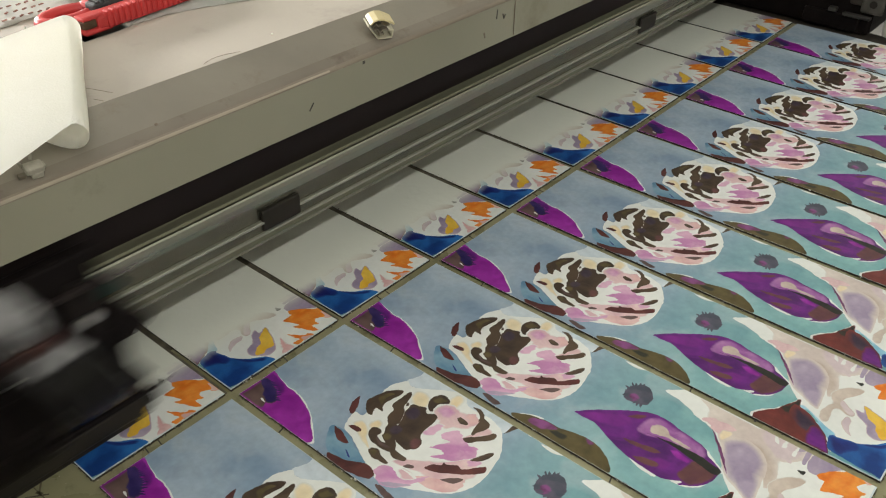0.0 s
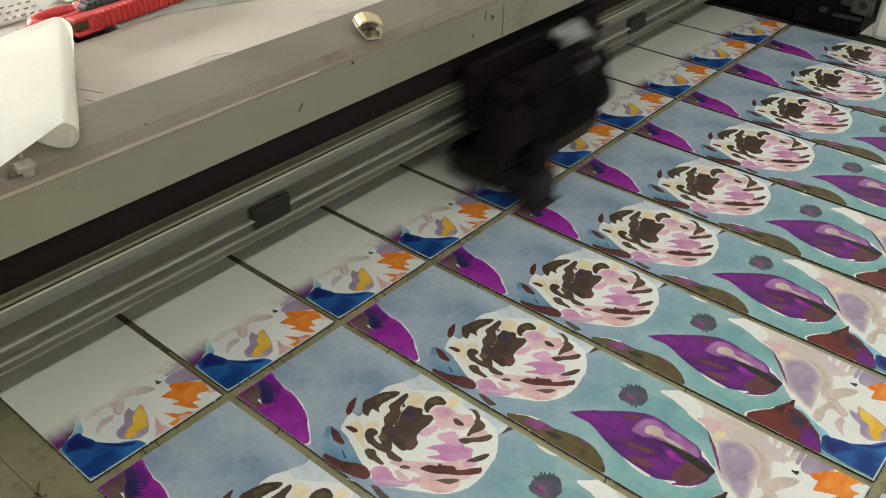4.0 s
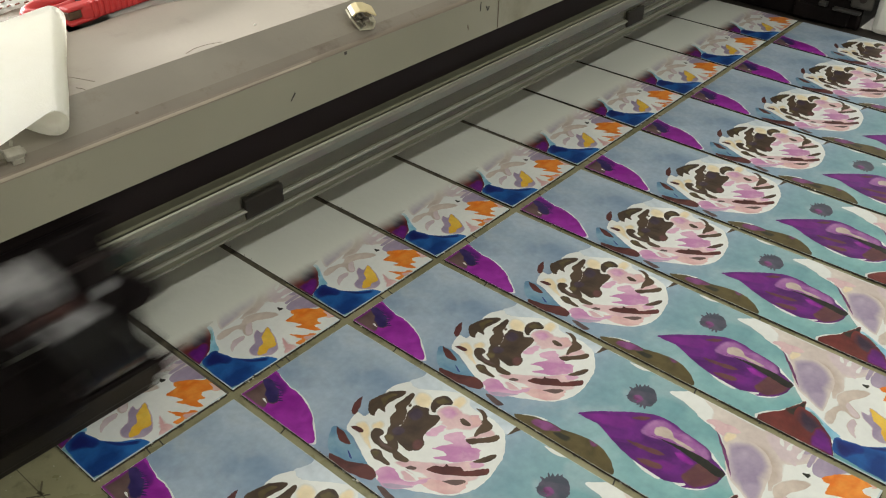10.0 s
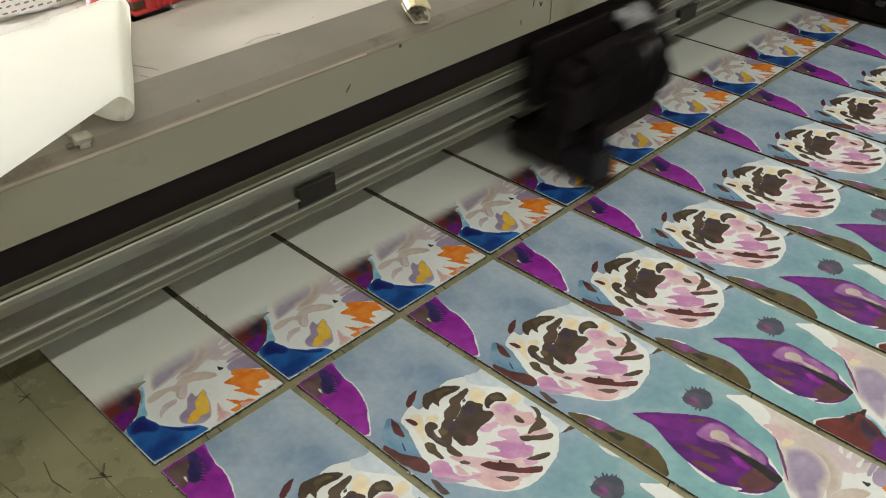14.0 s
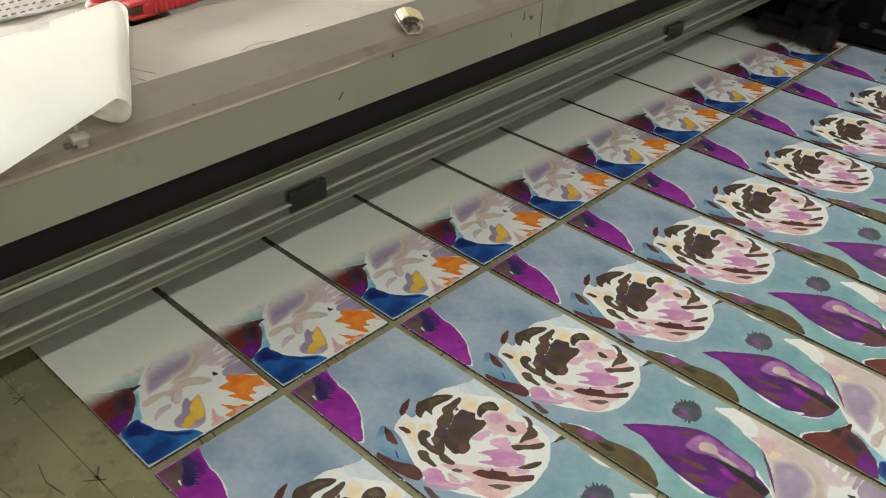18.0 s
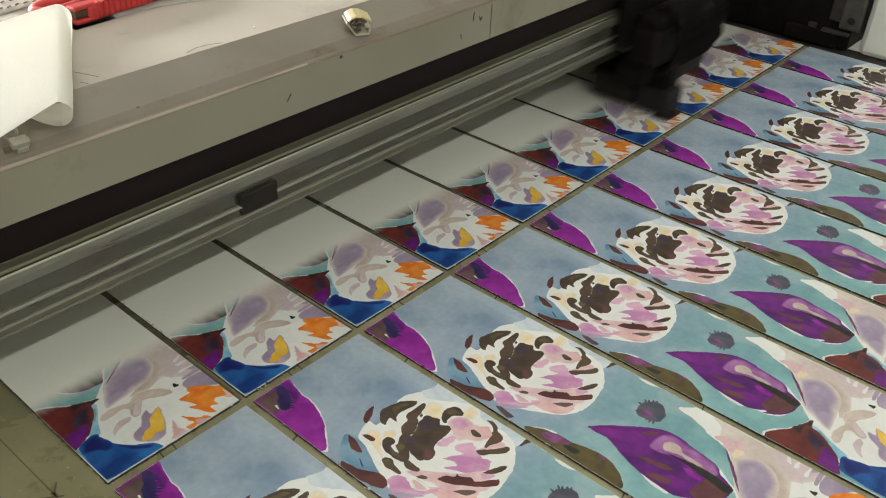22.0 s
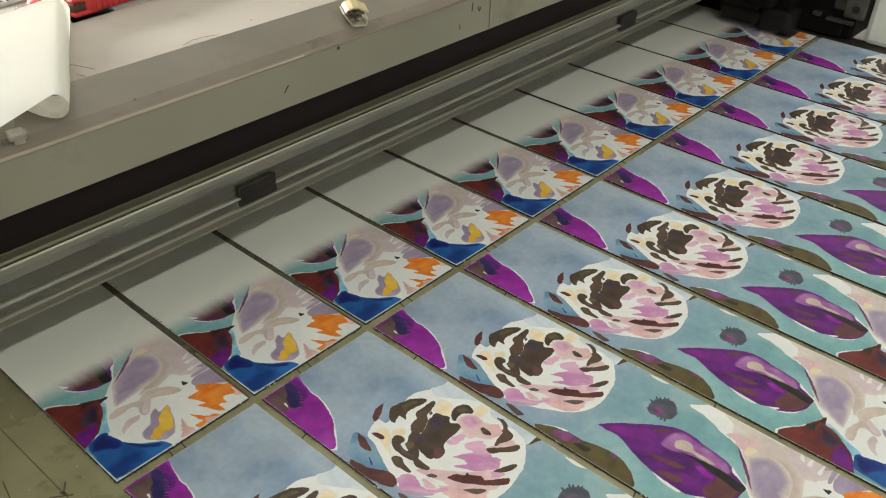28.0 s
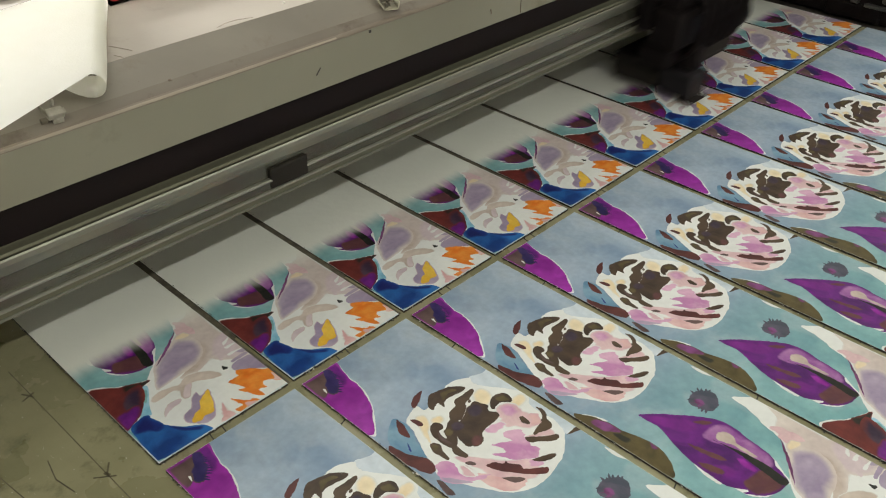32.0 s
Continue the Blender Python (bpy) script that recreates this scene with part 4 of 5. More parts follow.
    p.curve([(27, 376), (39, 381), (50, 386), (41, 389), (36, 396), (27, 394), (24, 385)], "black", soft=7, over="red")
    p.curve([(40, 384), (38, 396), (31, 408), (22, 416), (12, 414), (14, 400), (24, 386)], "inky", soft=13, over="red")
    p.curve([(25, 406), (24, 416), (12, 424), (-3, 429), (-7, 418), (5, 406)], "purple", soft=8, over="red")
    p.curve([(6, 429), (12, 424), (22, 422), (26, 425), (24, 432), (30, 445), (41, 458), (50, 465), (54, 470), (54, 478), (33, 479), (16, 477), (3, 474), (3, 465), (4, 445)], "blue")
    p.curve([(9, 427), (22, 422), (25, 427), (29, 444), (22, 448), (13, 441), (5, 436)], "navy", soft=6, over="blue")
    p.curve([(30, 446), (41, 460), (52, 469), (47, 471), (34, 459)], "navy", soft=7.5, over="blue")
    p.done("blue_corner_print", s, "blue, dark red and teal leaves")

    p = Print()                                             # pale unprinted margin along the end of the sheet
    u0, v0 = -shift[0], RIM[1] - shift[1]
    p.shape([(u0 - 1, v0 - 1.3), (u0 + 60, v0 - 1.1), (u0 + 140, v0 - 1.4), (u0 + 140, v0 + 1), (u0 - 1, v0 + 1)], "pale")
    p.shape([(u0 - 1, v0 - 48), (u0 + 0.8, v0 - 46), (u0 + 1.0, v0 - 1.5), (u0 - 1, v0 - 1.5)], "pale")
    p.done("margin", s, "pale unprinted margin")
    return s


# the print lies a few millimetres differently on the far row of sheets, which are cut a little wider
for rows, shift in (((0, -1), (0, 0)), ((1,), (-2.6, -5.2))):
    first = printed_sheet(shift)
    first.matrix_world = pose(COLUMNS[0], -0.0056 + rows[0] * ROW, 0)
    for row in rows:
        for k, (left, wide) in enumerate(zip(COLUMNS, WIDTHS)):
            extra = 0.0015 if row == 1 and 0 < k < 6 else 0.0
            if (row, k) != (rows[0], 0):
                copy_thing(first, pose(left - extra, -0.0056 + row * ROW, 0)).scale.x = (wide + extra) / WIDE

# ---------------------------------------------------------------- gantry: hood and rail
X0, X1 = -0.75, 1.31
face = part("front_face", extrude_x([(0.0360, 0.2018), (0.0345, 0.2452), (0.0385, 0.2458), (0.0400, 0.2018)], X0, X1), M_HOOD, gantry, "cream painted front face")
part("lip", extrude_x([(0.0344, 0.2454), (0.0345, 0.2464), (0.0350, 0.2474), (0.0359, 0.2481), (0.0370, 0.2485), (0.0380, 0.2487), (0.0380, 0.2460)], X0, X1), M_LIP, gantry, "worn pinkish lip")
# two thin strips draw the lip's highlight, narrower towards its end
part("highlight_streak", extrude_x([(0.0343, 0.2463), (0.0348, 0.2475), (0.0358, 0.24825), (0.0364, 0.2478), (0.0350, 0.2463)], -0.32, 0.085), M_HIGHLIGHT, gantry, "pale streak painted as highlight on the lip")
part("highlight_streak", extrude_x([(0.0344, 0.2467), (0.0348, 0.2475), (0.0356, 0.24812), (0.0361, 0.2478), (0.0350, 0.2467)], 0.085, 0.165), M_HIGHLIGHT, gantry, "pale streak painted as highlight on the lip")
part("sloping_shelf", extrude_x([(0.0405, 0.2480), (0.0405, 0.2500), (0.0811, 0.2682), (0.0811, 0.2640)], X0, X1), M_SHELF_SHADE, gantry, "worn sloping shelf")
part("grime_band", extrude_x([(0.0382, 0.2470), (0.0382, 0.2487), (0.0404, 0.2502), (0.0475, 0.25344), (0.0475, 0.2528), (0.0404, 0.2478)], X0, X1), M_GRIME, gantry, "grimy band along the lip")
part("hood_top", extrude_x([(0.0812, 0.2640), (0.0812, 0.2684), (0.5500, 0.2725), (0.5500, 0.2650)], X0, X1), M_TOP_LIT, gantry, "cream hood top, coloured lighter as lit")
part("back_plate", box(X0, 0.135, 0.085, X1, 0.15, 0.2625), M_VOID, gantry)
part("rear_cover", box(X0, 0.545, 0.02, X1, 0.55, 0.2645), M_HOOD, gantry)
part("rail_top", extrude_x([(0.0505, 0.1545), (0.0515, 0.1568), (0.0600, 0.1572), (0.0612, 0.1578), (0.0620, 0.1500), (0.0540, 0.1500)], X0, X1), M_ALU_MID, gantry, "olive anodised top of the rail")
part("rail_core", box(X0, 0.0606, 0.104, X1, 0.0800, 0.1498), M_BLACK, gantry)
# added plate across the open gap; its dark colour stands for the shade there
part("shade_plate", extrude_x([(0.0626, 0.1500), (0.0626, 0.1572), (0.0440, 0.2030), (0.0455, 0.2036), (0.0642, 0.1576), (0.0642, 0.1500)], X0, X1), M_VOID, gantry, "added dark brown plate for the shaded gap between hood and rail")
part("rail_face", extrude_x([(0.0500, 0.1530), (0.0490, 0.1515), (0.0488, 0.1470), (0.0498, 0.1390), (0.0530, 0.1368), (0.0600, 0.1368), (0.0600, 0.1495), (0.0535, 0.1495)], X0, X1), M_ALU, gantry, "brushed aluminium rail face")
# from here the tones paint shade into the recesses and light onto the ledges
part("rail_groove", extrude_x([(0.0532, 0.1366), (0.0532, 0.1215), (0.0600, 0.1215), (0.0600, 0.1366)], X0, X1), M_ALU_SHADE, gantry)
part("rail_ledge", extrude_x([(0.0488, 0.1190), (0.0488, 0.1205), (0.0498, 0.1213), (0.0600, 0.1213), (0.0600, 0.1188)], X0, X1), M_ALU_LIT, gantry)
part("rail_web", extrude_x([(0.0508, 0.1098), (0.0508, 0.1186), (0.0600, 0.1186), (0.0600, 0.1098)], X0, X1), M_ALU_SHADE, gantry)
part("rail_bead", extrude_x([(0.0475, 0.1080), (0.0475, 0.1090), (0.0485, 0.1096), (0.0600, 0.1096), (0.0600, 0.1078)], X0, X1), M_ALU_LIT, gantry)
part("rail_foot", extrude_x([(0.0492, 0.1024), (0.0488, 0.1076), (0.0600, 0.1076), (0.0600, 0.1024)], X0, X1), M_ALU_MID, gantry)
part("rail_lip", extrude_x([(0.0478, 0.1003), (0.0472, 0.1014), (0.0485, 0.1020), (0.0600, 0.1020), (0.0600, 0.1000)], X0, X1), M_ALU_LIT, gantry)
for x in (0.108, 0.79, -0.56):
    part("rail_stop", box(x - 0.023, 0.0486, 0.1105, x + 0.023, 0.0530, 0.1325, 0.002), M_SKIRT, gantry, "brown-black block in the rail groove")
# end housing at the far side of the bed
part("end_block", box(1.308, -0.118, -0.002, 1.47, 0.5, 0.30, 0.006), M_PLASTIC, gantry, "black end housing")
part("end_cover", box(1.3155, -0.55, -0.002, 1.48, -0.136, 0.34, 0.010), M_WHITE, gantry, "white end cover")
part("end_bearing", box(1.300, -0.10, 0.002, 1.3075, 0.0, 0.030, 0.003), M_PLASTIC, gantry)
hanger = part("end_hanger", box(1.2990, -0.1340, 0.040, 1.3060, -0.0960, 0.150, 0.004), M_GREY, gantry, "grey end bracket with a bolt hole")
bm = bmesh.new()
add_tube(bm, [(1.2992, -0.1160, 0.0580), (1.2978, -0.1160, 0.0580)], 0.0065, 14)
part("bolt_hole", bm, M_BLACK, hanger)
part("end_ledge", box(1.2930, -0.118, 0.030, 1.3060, -0.070, 0.0350, 0.001), M_GREY_DK, gantry, "thin grey ledge")
part("end_tab", box(1.2950, -0.058, 0.032, 1.3060, -0.044, 0.0400, 0.001), M_GREY_DK, gantry)
part("end_plate", box(1.302, -0.108, 0.05, 1.3075, -0.075, 0.12, 0.003), M_STRIP, gantry)

# ---------------------------------------------------------------- print carriage


def carriage():
    c = thing("print_carriage", "black print head carriage with pale hoses on the rail", "print carriage")
    base = part("base_plate", box(0.010, 0.032, 0.0045, 0.232, 0.104, 0.0120, 0.002), M_SKIRT, c, "dull brown-black base plate")
    tray = part("tray", box(0.006, 0.0275, 0.0125, 0.236, 0.104, 0.0330, 0.003), M_SKIRT, c)
    part("tray_rim", box(0.002, 0.0255, 0.0334, 0.2385, 0.106, 0.0395, 0.0015), M_PLASTIC, tray)
    part("tray_rim", box(-0.002, 0.0300, 0.0399, 0.2365, 0.098, 0.0480, 0.002), M_BLACK, tray)
    deck = part("deck", box(-0.006, 0.0290, 0.0484, 0.2390, 0.0965, 0.0520, 0.0012), M_PLASTIC, c)
    for i in range(7):                                      # notches and screws along the front of the deck
        x = 0.008 + 0.030 * i
        bm = bmesh.new()
        add_tube(bm, [(x, 0.0372, 0.0520), (x, 0.0372, 0.0545)], 0.0026, 8)
        part("screw", bm, M_STRIP, deck)
    lower = part("lower_body", box(-0.028, -0.002, 0.0525, 0.140, 0.046, 0.0860, 0.006), M_PLASTIC, c)
    body = part("body", box(-0.036, -0.020, 0.0865, 0.112, 0.0295, 0.1440, 0.010), M_PLASTIC, c)
    part("body_panel", box(-0.008, -0.0225, 0.096, 0.060, -0.0205, 0.134, 0.0006), M_BRACKET, body, "dull dark panel")
    part("warning_label", box(0.028, -0.0245, 0.0990, 0.050, -0.0228, 0.1035, 0.0003), M_AMBER, body, "small amber label")
    mount = part("mount_plate", box(-0.050, 0.030, 0.1080, 0.2185, 0.044, 0.1890, 0.003), M_PLASTIC, c)
    part("mount_rib", box(0.1960, 0.0230, 0.1090, 0.2040, 0.0296, 0.1700, 0.0015), M_BLACK, mount)
    part("hinge_bar", box(0.150, 0.0235, 0.1585, 0.2240, 0.0296, 0.1640, 0.0015), M_VOID, mount)
    bm = bmesh.new()
    add_tube(bm, [(0.1990, 0.0235, 0.1375), (0.1990, 0.0175, 0.1375)], 0.0052, 12)
    part("steel_pin", bm, M_STEEL, mount, "pale steel pin")
    # slanted board and wiper block that stand out past the plate
    for name, profile, y0, y1, m, label in (
        ("circuit_board", ((0.2187, 0.1570), (0.2235, 0.1570), (0.2420, 0.1400), (0.2420, 0.1345), (0.2187, 0.1345)), 0.0405, 0.0435, M_GREEN, "dark green circuit board"),
        ("wiper_block", ((0.2190, 0.1335), (0.2330, 0.1290), (0.2500, 0.1110), (0.2500, 0.1060), (0.2400, 0.0990), (0.2190, 0.0990)), 0.0260, 0.0445, M_PLASTIC, "black slanted block"),
    ):
        bm = bmesh.new()
        near, far = ([bm.verts.new((x, y, z)) for x, z in profile] for y in (y0, y1))
        bm.faces.new(near), bm.faces.new(far[::-1])
        for i in range(len(profile)):
            bm.faces.new((near[i - 1], near[i], far[i], far[i - 1]))
        bmesh.ops.recalc_face_normals(bm, faces=bm.faces[:])
        part(name, bm, m, c, label)
    part("side_post", box(0.2120, 0.0460, 0.0525, 0.2360, 0.0900, 0.0985, 0.003), M_PLASTIC, c)
    bracket = part("bracket", box(0.003, -0.032, 0.006, 0.050, 0.0250, 0.047, 0.007), M_BRACKET, c, "dark slate bracket in front of the tray")
    part("bracket_arm", box(0.010, -0.026, 0.0475, 0.040, 0.0035, 0.0860, 0.005), M_PLASTIC, bracket)
    part("bracket_foot", box(0.000, -0.038, 0.0040, 0.050, -0.0120, 0.0055, 0.0006), M_BLACK, bracket)
    bm = bmesh.new()
    add_tube(bm, [(0.2365, 0.0385, 0.021), (0.2470, 0.0385, 0.021)], [0.0075, 0.0068], 12)
    knob = part("knob", bm, M_TUBE, c, "small glossy black knob")
    bm = bmesh.new()
    add_tube(bm, [(0.2470, 0.0385, 0.0235), (0.2570, 0.0380, 0.0260)], [0.0016, 0.0010], 6)
    part("knob_pin", bm, M_BLACK, knob)
    for i in range(4):
        x = 0.005 + 0.055 * i
        part("print_head", box(x, 0.045, 0.0020, x + 0.042, 0.095, 0.0054, 0.0008), M_STEEL, base)
    for i in range(5):
        x = -0.030 + 0.028 * i
        part("ink_damper", box(x, -0.014, 0.1445, x + 0.023, 0.022, 0.163, 0.004), M_PLASTIC, body)
    for i in range(6):                                      # black tubes from the dampers down to the deck
        x = -0.008 + 0.0245 * i
        bm = bmesh.new()
        add_tube(bm, smooth_path([(x, 0.006, 0.163), (x + 0.004, -0.012, 0.176), (x + 0.012, -0.032, 0.150), (x + 0.016, -0.030, 0.110), (x + 0.018, -0.012, 0.072), (x + 0.020, 0.026, 0.054)]), 0.0056)
        part("ink_tube", bm, M_PLASTIC, c, "black ink tube")
    # four pale hoses that come over the rail, bend forward and end in black elbows on the deck
    for i in range(4):
        x = 0.2095 - 0.0128 * i
        sway = 0.0020 * math.sin(2.1 * i)
        bm = bmesh.new()
        rise = smooth_path([(x - 0.064, 0.042, 0.174), (x - 0.062, 0.036, 0.180), (x - 0.058, 0.024, 0.1815 + sway), (x - 0.053, 0.0135, 0.168), (x - 0.049, 0.0125, 0.150)])
        add_tube(bm, rise, [0.0068 if j % 2 else 0.0061 for j in range(len(rise))], 12)
        hose = part("pale_hose", bm, M_CLEAR, c, "pale translucent corrugated hose")
        bm = bmesh.new()
        add_tube(bm, smooth_path([(x - 0.0490, 0.0125, 0.1505), (x - 0.0450, 0.0130, 0.1400)], 3), 0.0080, 12)
        part("hose_clamp", bm, M_CLAMP, hose, "dark reddish brown hose clamp")
        bm = bmesh.new()
        fall = smooth_path([(x - 0.0450, 0.0130, 0.1405), (x - 0.036, 0.0120, 0.1300), (x - 0.026, 0.0080, 0.1200 + sway)])
        add_tube(bm, fall, [0.0072 if j % 2 else 0.0067 for j in range(len(fall))], 12)
        part("hose_end", bm, M_CLEAR, hose, "pale ribbed hose end")
        bm = bmesh.new()
        add_tube(bm, smooth_path([(x - 0.028, 0.0090, 0.1220 + sway), (x - 0.017, 0.0010, 0.1040), (x - 0.010, -0.0015, 0.0850), (x - 0.004, 0.0100, 0.0680), (x, 0.0270, 0.0580)]), 0.0088, 14)
        part("elbow", bm, M_TUBE, hose, "glossy black elbow")
        bm = bmesh.new()
        add_tube(bm, [(x, 0.0350, 0.0520), (x, 0.0310, 0.0560), (x - 0.0005, 0.0250, 0.0590)], [0.0094, 0.0096, 0.0090], 14)
        part("fitting", bm, M_FITTING, hose, "dull grey metal fitting")
    return c


head = carriage()

# ---------------------------------------------------------------- things lying on the hood


def white_sheet():
    s = thing("curled_sheet", "thick white paper sheet with a rolled edge on the hood", "paper sheet")
    a0, a1 = Vector((-0.0730, 0.0375, 0.2730)), Vector((0.0215, 0.2080, 0.2815))
    ax = (a1 - a0).normalized()
    side = Vector((-ax.y, ax.x, 0)).normalized()
    up = Vector((0, 0, 1))
    r = 0.0096
    prof = [(0.026, 0.0050), (0.022, 0.0015), (0.017, -0.0025), (0.011, -0.0062), (0.005, -0.0088)]
    prof += [(-r * math.cos(math.radians(w)), r * math.sin(math.radians(w))) for w in range(-90, 91, 10)]
    flat = [(0.006 + 0.028 * i, r - 0.0016 * i) for i in range(13)]
    bm = bmesh.new()
    rows = []
    for k in range(9):
        f = k / 8
        o = a0.lerp(a1, f)
        grow = 1 + 0.22 * f + 0.04 * math.sin(9 * f)
        lay = Vector((-1.0, -0.40 + 0.32 * f, 0))
        rows.append([bm.verts.new(o + side * (u * grow) + up * (w * grow)) for u, w in prof]
                    + [bm.verts.new(o + lay * u + up * (r * grow - r + w)) for u, w in flat])
    for p, q in zip(rows, rows[1:]):
        for i in range(len(rows[0]) - 1):
            bm.faces.new((p[i], p[i + 1], q[i + 1], q[i])).smooth = True
    bmesh.ops.solidify(bm, geom=bm.faces[:], thickness=0.0006)
    part("sheet", bm, M_PAPER, s)
    return s


def cutter():
    k = thing("cutter", "red plastic hand cutter with black grip on the hood", "cutter")
    m = pose(0.036, 0.2030, 0.2703, 0, 0, 6.5)

    def put(name, bm, material, label=""):
        bmesh.ops.transform(bm, matrix=m, verts=bm.verts[:])
        return part(name, bm, material, k, label)

    bm = bmesh.new()
    add_box(bm, 0.0, 0.0, 0.0, 0.030, 0.017, 0.0050, 0.0024)
    add_box(bm, 0.0135, 0.0, 0.0, 0.150, 0.017, 0.0165, 0.0045)
    add_box(bm, 0.0, 0.001, 0.0128, 0.022, 0.014, 0.0170, 0.0018)
    handle = put("front_handle", bm, M_RED, "ribbed red handle")
    for i in range(19):
        put("rib", box(0.024 + 0.0062 * i, -0.0016, 0.0022, 0.0278 + 0.0062 * i, 0.006, 0.0176, 0.0014), M_RED).parent = handle
    put("blade_holder", box(0.0015, 0.0025, 0.0052, 0.0150, 0.0150, 0.0126, 0.0010), M_RUST, "dark brown steel").parent = handle
    bm = bmesh.new()
    ring = [Vector((0.012 + 0.026 * math.cos(2 * math.pi * i / 28), 0.040 + 0.013 * math.sin(2 * math.pi * i / 28), 0.0075)) for i in range(29)]
    add_tube(bm, ring, 0.0062, 10)
    add_box(bm, 0.030, 0.034, 0.0, 0.150, 0.050, 0.0160, 0.005)
    put("rear_handle", bm, M_RED, "red loop and rear handle")
    bm = bmesh.new()
    add_box(bm, 0.026, 0.0175, 0.002, 0.150, 0.0335, 0.0190, 0.003)
    grip = put("grip", bm, M_GRIP, "black textured grip")
    for i in range(20):
        put("ridge", box(0.030 + 0.006 * i, 0.0185, 0.0185, 0.0325 + 0.006 * i, 0.0325, 0.0208, 0.0007), M_GRIP).parent = grip
    bm = bmesh.new()
    add_tube(bm, [(0.020, 0.020, 0.006), (0.020, 0.030, 0.006)], 0.0055, 12)
    put("pivot", bm, M_STEEL)
    return k


def hood_z(y):
    """Height of the hood's top at a place behind its front edge."""
    return 0.2685 + (y - 0.0812) * 0.00853


def plastic_film():
    f = thing("plastic_film", "thin pale plastic film under the red cutter", "plastic film")
    bm = bmesh.new()
    edge = [(0.030, 0.2005), (0.048, 0.2010), (0.066, 0.2030), (0.084, 0.2060), (0.100, 0.2068), (0.118, 0.2060), (0.136, 0.2025), (0.152, 0.1980), (0.168, 0.1930), (0.190, 0.1850), (0.215, 0.1740), (0.240, 0.1620)]
    low = [bm.verts.new((x, y - 0.003, hood_z(y) + 0.0003 + 0.0006 * (i % 2))) for i, (x, y) in enumerate(edge)]
    far = [bm.verts.new((x + 0.02, 0.300, hood_z(0.3) + 0.0003)) for x, y in edge]
    for i in range(len(edge) - 1):
        bm.faces.new((low[i], low[i + 1], far[i + 1], far[i])).smooth = True
    bmesh.ops.solidify(bm, geom=bm.faces[:], thickness=0.0003)
    part("film", bm, M_FILM, f)
    return f


def stitched_cloth():
    c = thing("stitched_cloth", "white cloth with rows of red-brown stitches on the hood", "cloth")
    rnd = random.Random(4)
    bm = bmesh.new()
    grid = [[bm.verts.new((-0.12 + 0.018 * i, 0.278 + 0.012 * j + 0.0015 * math.sin(i), hood_z(0.28 + 0.012 * j) + 0.0015 + 0.0012 * math.sin(1.7 * i + j))) for i in range(12)] for j in range(10)]
    for a, b in zip(grid, grid[1:]):
        for i in range(11):
            bm.faces.new((a[i], a[i + 1], b[i + 1], b[i])).smooth = True
    bmesh.ops.solidify(bm, geom=bm.faces[:], thickness=0.0008)
    sheet = part("cloth", bm, M_CLOTH, c)
    for row, y in enumerate((0.2895, 0.3050, 0.3210)):
        for i in range(12):
            x = -0.045 + 0.0085 * i + 0.002 * row
            part("stitch", box(-0.0024, -0.0008, 0.0, 0.0024, 0.0008, 0.0009, 0.0, pose(x, y + 0.001 * rnd.uniform(-1, 1), hood_z(y) + 0.0024, 0, 0, rnd.uniform(10, 40))), M_STITCH, sheet)
    return c


def strip(pts, w, y0, y1):
    """A thin wall that follows (x, z) points, drawn out along y."""
    left, right = [], []
    for i, (x, z) in enumerate(pts):
        (ax, az), (bx, bz) = pts[max(i - 1, 0)], pts[min(i + 1, len(pts) - 1)]
        ln = math.hypot(bx - ax, bz - az)
        nx, nz = -(bz - az) / ln * w / 2, (bx - ax) / ln * w / 2
        left.append((x + nx, z + nz))
        right.append((x - nx, z - nz))
    ring = left + right[::-1]
    bm = bmesh.new()
    a = [bm.verts.new((x, y0, z)) for x, z in ring]
    b = [bm.verts.new((x, y1, z)) for x, z in ring]
    n, m = len(ring), len(pts)
    for i in range(n):
        bm.faces.new((a[i], a[(i + 1) % n], b[(i + 1) % n], b[i]))
    for v in (a, b):
        for i in range(m - 1):
            bm.faces.new((v[i], v[i + 1], v[n - 2 - i], v[n - 1 - i]))
    bmesh.ops.recalc_face_normals(bm, faces=bm.faces[:])
    return bm


def cable_clip():
    c = thing("cable_clip", "small ivory plastic cable clip on the shelf", "cable clip", "clips on the shelf")
    part("base", strip([(-0.0035, 0.0008), (0.0020, 0.0006), (0.0100, 0.0006), (0.0108, 0.0040), (0.0112, 0.0080), (0.0070, 0.0095)], 0.0016, -0.006, 0.009), M_CLIP, c)
    part("side_wall", strip([(-0.0128, 0.0150), (-0.0085, 0.0085), (-0.0040, 0.0020)], 0.0017, -0.006, 0.009), M_CLIP, c)
    part("jaw", strip([(-0.0112, 0.0165), (-0.0085, 0.0196), (-0.0040, 0.0212), (0.0020, 0.0205), (0.0075, 0.0176), (0.0118, 0.0150)], 0.0015, -0.007, 0.009), M_LID, c, "hooked yellowed jaw")
    part("inner_tongue", strip([(-0.0102, 0.0160), (-0.0080, 0.0130), (-0.0055, 0.0160), (-0.0025, 0.0128), (0.0005, 0.0150), (0.0040, 0.0128), (0.0080, 0.0140)], 0.0011, -0.0055, 0.008), M_CLIP_DK, c, "inner tongue, darkened as the clip's shaded inside")
    part("inner_hook", strip([(0.0062, 0.0090), (0.0010, 0.0092), (-0.0015, 0.0060), (0.0025, 0.0045)], 0.0013, -0.0055, 0.008), M_CLIP_DK, c)
    part("latch", strip([(-0.0072, 0.0095), (-0.0030, 0.0100), (0.0000, 0.0030)], 0.0012, -0.0050, 0.008), M_CLIP_DK, c)
    return c


